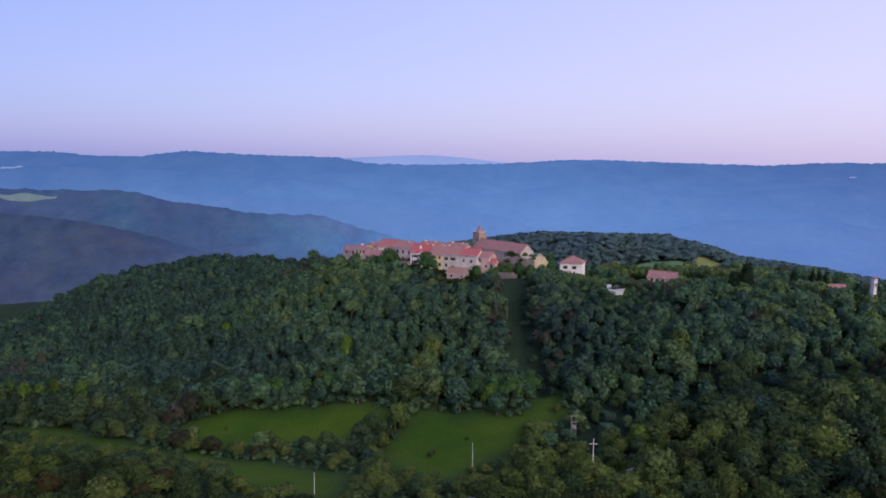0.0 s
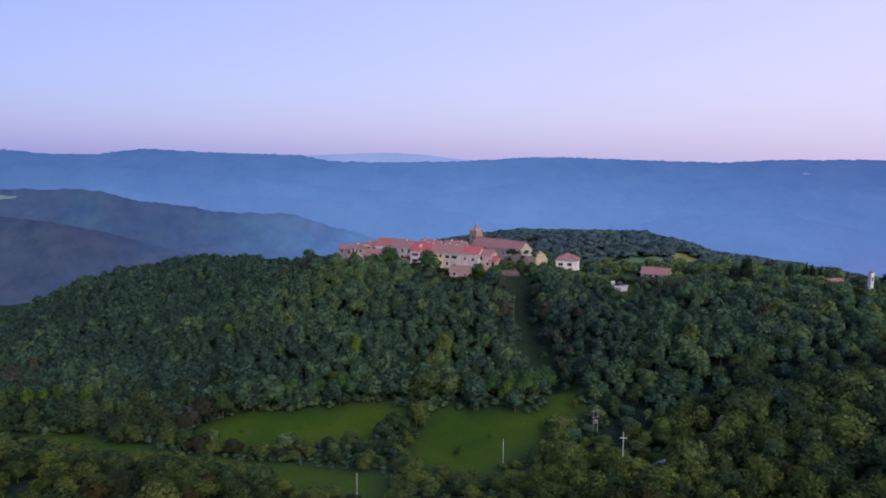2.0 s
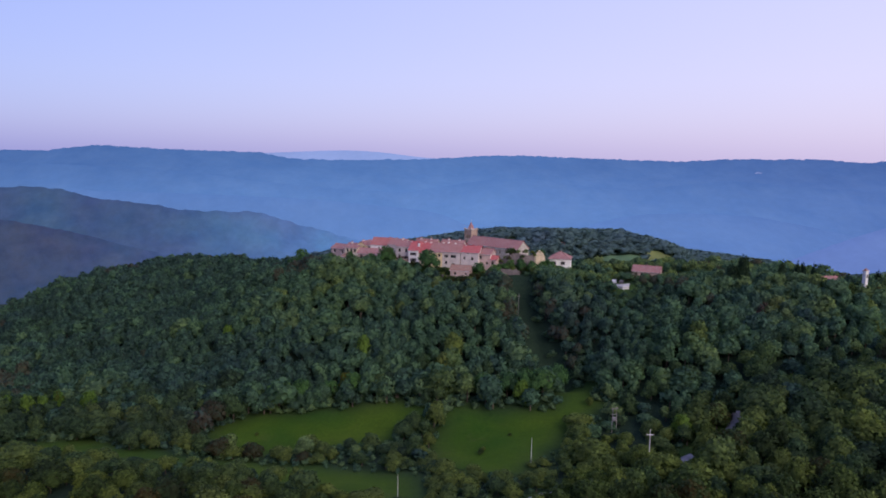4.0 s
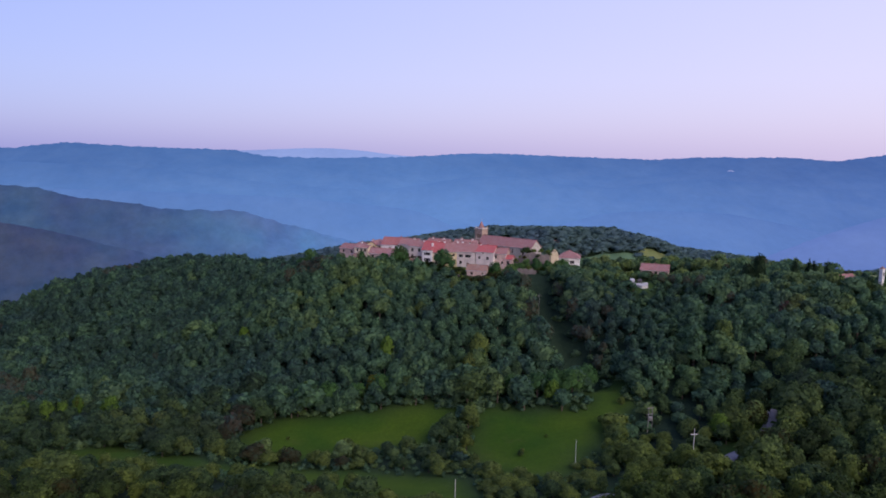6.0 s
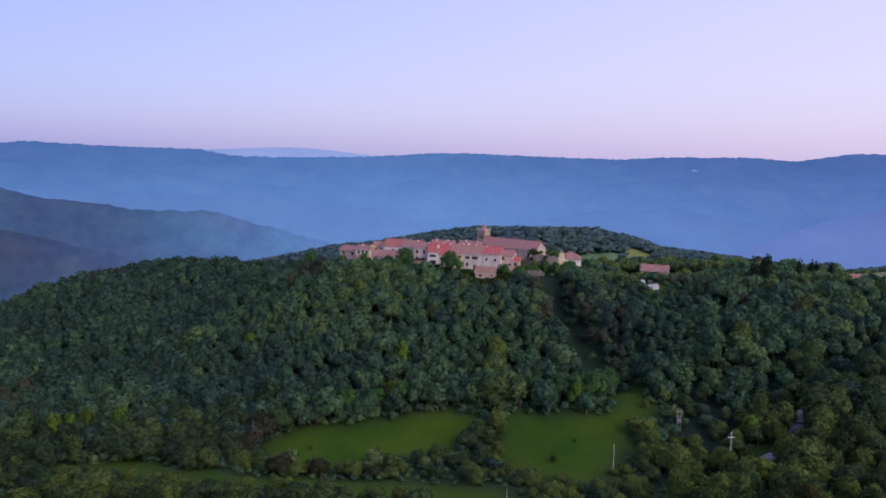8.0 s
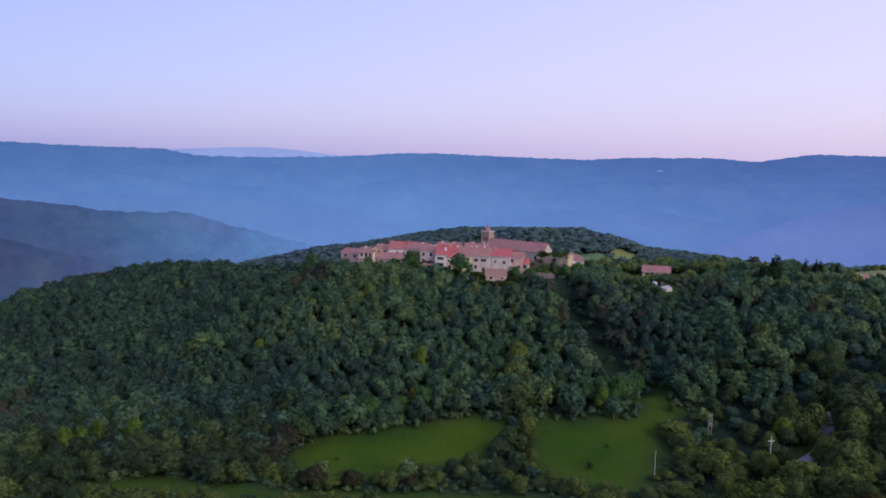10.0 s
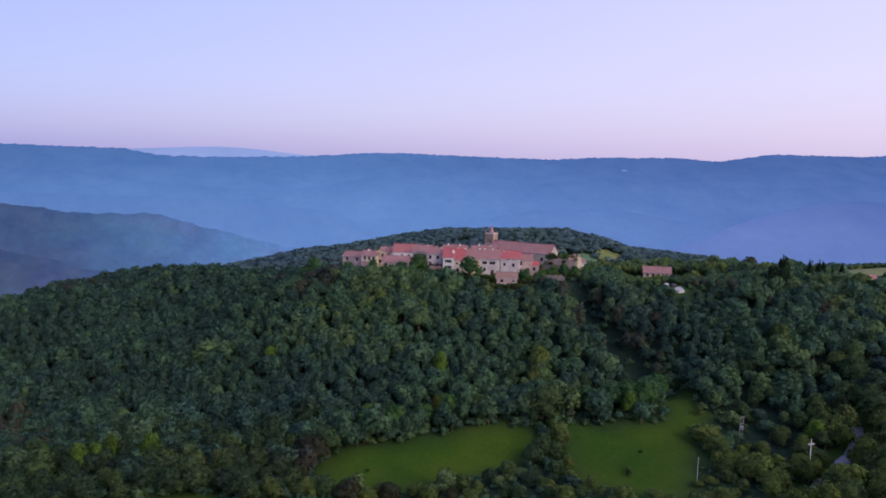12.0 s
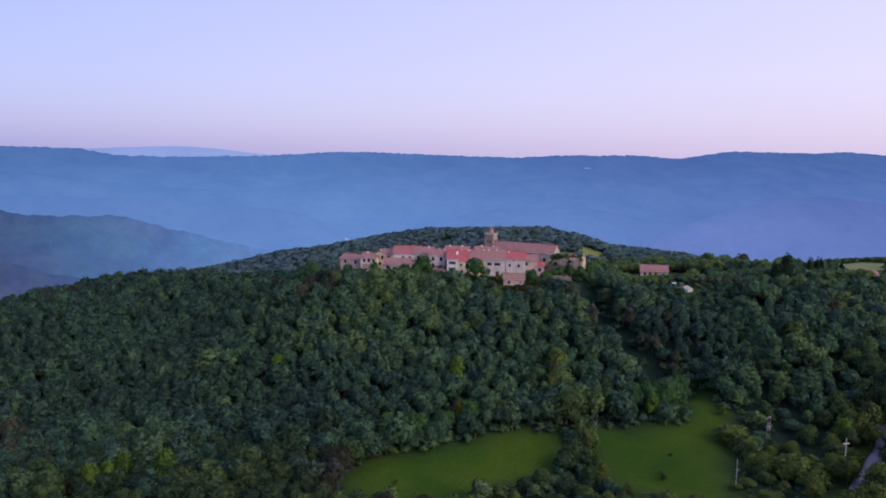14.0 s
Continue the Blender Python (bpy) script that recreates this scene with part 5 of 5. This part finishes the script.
for x, y, r in ((83, 325.5, 1.9), (87.5, 331, 2.1), (80, 322.5, 1.8), (76, 323, 1.6), (42.5, 315.2, 2.0), (45.5, 314.4, 2.2), (48.5, 313.4, 2.1), (50.8, 314.6, 2.2), (39, 317.6, 1.6), (36, 319.4, 1.5), (33, 320.8, 1.6), (30, 322.6, 1.5), (40.5, 314.6, 2.3), (44, 312.8, 2.4), (47, 311.6, 2.4), (50, 311.4, 2.3), (53, 313, 2.2), (56, 318, 2.2), (59, 319, 2.2), (62.5, 320.5, 2.2), (65.5, 321.8, 2.2), (69, 321.6, 2.2), (72.5, 321.4, 2.1)):
    single_tree("shrub", x, y, r, r * 1.6, small[int(rng.integers(0, 3))], "low leafy shrub beside the village walls", float(rng.uniform(0, 6)), "village shrubs", category="shrub")

# tall dark conifers on the eastern knoll
cone = crown(TREES, 9, 420, 0.13, "cone")
tv, tf = trunk(TREES, 0)
conifer = (leafy(cone, M_CONIFER), mesh("trunk", tv, tf, [M_BARK]))
old_pine = (leafy(crown(TREES, 10, 620, 0.085), M_CONIFER), conifer[1])
for x, y, w_, h_ in ((184.3, 307, 2.6, 12.4), (194, 313, 2.6, 12.0), (197, 314, 2.4, 11.4), (192.8, 297.3, 2.0, 13.0), (202.5, 270, 2.4, 11.5)):
    single_tree("conifer", x, y, w_, h_, conifer, "tall dark conifer above the broadleaf wood", float(rng.uniform(0, 6)), "conifers on the knoll")

for x, y, w_, h_ in ((158.2, 296.5, 3.6, 13.0), (161.8, 296, 3.2, 16.8)):
    single_tree("pine", x, y, w_, h_, old_pine, "broad dark old pine standing over the wood", float(rng.uniform(0, 6)), "old pines on the knoll")
for x, y, w_, h_ in ((186, 268.5, 3.4, 7.6), (190.8, 267.8, 3.2, 7.6), (195, 264.5, 3.0, 8.4), (199.4, 264.5, 3.2, 8.6), (192.5, 271.5, 2.6, 6.0)):
    single_tree("tree", x, y, w_, h_, models[int(rng.integers(0, 6))], "broadleaf tree screening the knoll house", float(rng.uniform(0, 6)), "trees on the knoll")
single_tree("tree", 155.2, 262.9, 3.4, 7.5, copper, "reddish-brown tree in the green wood", 1.0)

# woods on the hill behind and on the eastern ridge
fx, fy, rng = scatter(-200, 520, 480, 740, 4.7, 21)
keep = is_wood(fx, fy) & (fy < 715) & (fx < -88 + 1.07 * fy) & ~((fy < 560) & (fx < 90))
fx, fy = fx[keep], fy[keep]
wide, tall, tone = wood_size(fx, fy, rng)
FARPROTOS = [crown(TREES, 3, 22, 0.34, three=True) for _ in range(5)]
# the leaf colour of these woods carries painted haze
far_woods = join(FARPROTOS, fx, fy, land(fx, fy), 5.4 + 0.3 * wide, 5.4 + 0.16 * tall, 0.35 + 0.3 * tone, rng, "far_woods", [M_LEAFFAR_HAZED])
tagged(far_woods, "woods on the hill behind the village, haze painted into their bluish green", "forest", kind="stuff")

# ---- fields, yard, poles ----
sheet("hayfield", FIELDS[0], 0.25, M_HAY, "pale yellow-green hayfield on the far hillside", "field")
sheet("grazed_field", FIELDS[1], 0.25, M_PASTURE, "short green pasture below the back hill", "field")
sheet("hill_field", FIELDS[3], 0.25, M_PASTURE, "green clearing on the wooded back hill", "field")
sheet("far_pasture", FIELDS[2], 0.25, M_HAY, "tan and green pasture on the eastern ridge", "field")


bm = prism(bmesh.new(), [(107.2, 301.2), (107.2, 295.4), (110.6, 291.2), (113.4, 292.0), (116.4, 301.4)], 36.0, 39.0)
bmesh.ops.bevel(bm, geom=list(bm.edges), offset=0.06, segments=1, affect="EDGES")
me = bpy.data.meshes.new("yard")
bm.to_mesh(me)
bm.free()
me.materials.append(M_GRAVEL)
tagged(new("yard", me), "pale concrete yard among the trees", "yard", kind="structure")


def parked_car(x, y, turn, paint, label, z=None):
    top = new("car")
    top.matrix_world = pose(x, y, height(x, y) + 0.2 if z is None else z, 0, 0, turn)
    tagged(top, label, "car", "parked cars")
    bm = bmesh.new()
    side = [(-2.1, 0.35), (2.1, 0.35), (2.15, 0.75), (1.2, 0.92), (0.55, 1.42), (-1.3, 1.45), (-2.0, 0.95)]
    lo = [bm.verts.new((u, -0.84, v)) for u, v in side]
    hi = [bm.verts.new((u, 0.84, v)) for u, v in side]
    bm.faces.new(lo[::-1])
    bm.faces.new(hi)
    for a_ in range(len(side)):
        b_ = (a_ + 1) % len(side)
        bm.faces.new((lo[a_], lo[b_], hi[b_], hi[a_]))
    bmesh.ops.recalc_face_normals(bm, faces=bm.faces)
    bmesh.ops.bevel(bm, geom=list(bm.edges), offset=0.08, segments=2, affect="EDGES")
    part("body", bm, paint, top)
    for v in (-0.85, 0.85):
        bm = bmesh.new()
        bm.faces.new([bm.verts.new(p) for p in ((-1.25, v, 0.98), (0.95, v, 0.98), (0.5, v * 0.99, 1.34), (-1.15, v * 0.99, 1.36))])
        part("side_window", bm, M_GLASS, top)
        for u in (-1.3, 1.35):
            w_ = part("wheel", tube(bmesh.new(), (u, v - 0.1, 0.32), (u, v + 0.1, 0.32), 0.32, 0.32, 12), M_SHUTTER, top)
            part("rim", tube(bmesh.new(), (u, v - 0.115, 0.32), (u, v + 0.115, 0.32), 0.18, 0.18, 8), M_STEEL, w_)
    bm = bmesh.new()
    bm.faces.new([bm.verts.new(p) for p in ((1.2, -0.66, 0.96), (1.2, 0.66, 0.96), (0.61, 0.6, 1.39), (0.61, -0.6, 1.39))])
    part("windscreen", bm, M_GLASS, top)


parked_car(-8.4, 357.0, -25, M_LIMEWASH, "white car parked below the cream houses")
parked_car(112.0, 298.4, 70, M_SHUTTER, "dark car parked in the concrete yard", 39.0)
parked_car(109.2, 299.6, 76, M_STEEL, "grey car parked in the concrete yard", 39.0)


def transformer_tower(x, y, base):
    top = new("transformer_tower")
    top.matrix_world = pose(x, y, base, 0, 0, 20)
    tagged(top, "slim whitewashed transformer tower behind the trees", "tower")
    part("shaft", box(bmesh.new(), -0.72, 0.72, -0.72, 0.72, -3, 9.4, 0.06), M_CONCRETE, top)
    part("cap", box(bmesh.new(), -0.88, 0.88, -0.88, 0.88, 9.4, 9.6, 0.05), M_CONCRETE, top)
    bm = bmesh.new()
    bmesh.ops.create_cone(bm, cap_ends=True, segments=4, radius1=1.15, radius2=0.08, depth=0.9, matrix=Matrix.Translation((0, 0, 10.05)) @ pose(0, 0, 0, 0, 0, 45))
    part("roof", bm, M_TILEOLD, top)
    part("hatch", box(bmesh.new(), -0.35, 0.35, -0.78, -0.70, 6.8, 8.2), M_SHUTTER, top, "dark louvred hatch")


transformer_tower(196.6, 268.4, 40.2)


def pole(name, x, y, base, tall, r, label, arms=(), skin=None):
    top = new(name)
    top.matrix_world = pose(x, y, base)
    tagged(top, label, "utility pole", "power line")
    part("shaft", tube(bmesh.new(), (0, 0, -1.5), (0, 0, tall), r, r * 0.6, 8), skin or M_CONCRETE, top)
    for z, half in arms:
        bm = box(bmesh.new(), -half, half, -0.09, 0.09, z - 0.09, z + 0.09, 0.02)
        part("crossarm", bm, skin or M_CONCRETE, top)
        for u in (-half + 0.12, 0, half - 0.12):
            bm = tube(bmesh.new(), (u, 0, z + 0.09), (u, 0, z + 0.35), 0.07, 0.05, 6)
            part("insulator", bm, M_PORCELAIN, top)
    return top


pole("utility_pole", 90.4, 188, 9.0, 9.4, 0.13, "pale concrete pole with one crossarm beside the lane", [(7.9, 1.0)])
pole("utility_pole", 58.8, 190.7, 8.0, 6.8, 0.08, "slender pale pole at the meadow's edge")
pole("utility_pole", 23.4, 161.3, 10.5, 7.4, 0.08, "slender pale pole standing in the lower meadow strip")
pole("utility_pole", 67.8, 290, height(67.8, 290), 9.2, 0.08, "pale slender pole in the cleared line up the wooded slope", [(8.2, 0.5)], M_GREYWOOD)


def twin_pole(x, y, base, tall):
    top = new("utility_pole")
    top.matrix_world = pose(x, y, base, 0, 0, 25)
    tagged(top, "grey twin-leg pole carrying a transformer platform", "utility pole", "power line")
    for u in (-0.9, 0.9):
        part("leg", tube(bmesh.new(), (u, 0, -1.5), (u * 0.8, 0, tall), 0.11, 0.08, 8), M_GREYWOOD, top)
    for z, half in ((tall - 0.3, 1.3), (tall - 2.2, 1.2), (tall - 4.2, 1.1)):
        part("crossarm", box(bmesh.new(), -half, half, -0.07, 0.07, z - 0.07, z + 0.07, 0.02), M_GREYWOOD, top)
    for u in (-1.1, 0, 1.1):
        part("insulator", tube(bmesh.new(), (u, 0, tall - 0.2), (u, 0, tall + 0.15), 0.08, 0.05, 6), M_PORCELAIN, top)
    bm = box(bmesh.new(), -0.5, 0.5, -0.4, 0.4, tall - 4.05, tall - 3.05, 0.08)
    for k in range(5):
        box(bm, -0.5 + 0.22 * k, -0.44 + 0.22 * k, -0.5, 0.5, tall - 3.95, tall - 3.15)
    part("transformer", bm, M_GREYWOOD, top, "ribbed grey transformer tank")


twin_pole(87.8, 214, 6.8, 8.4)
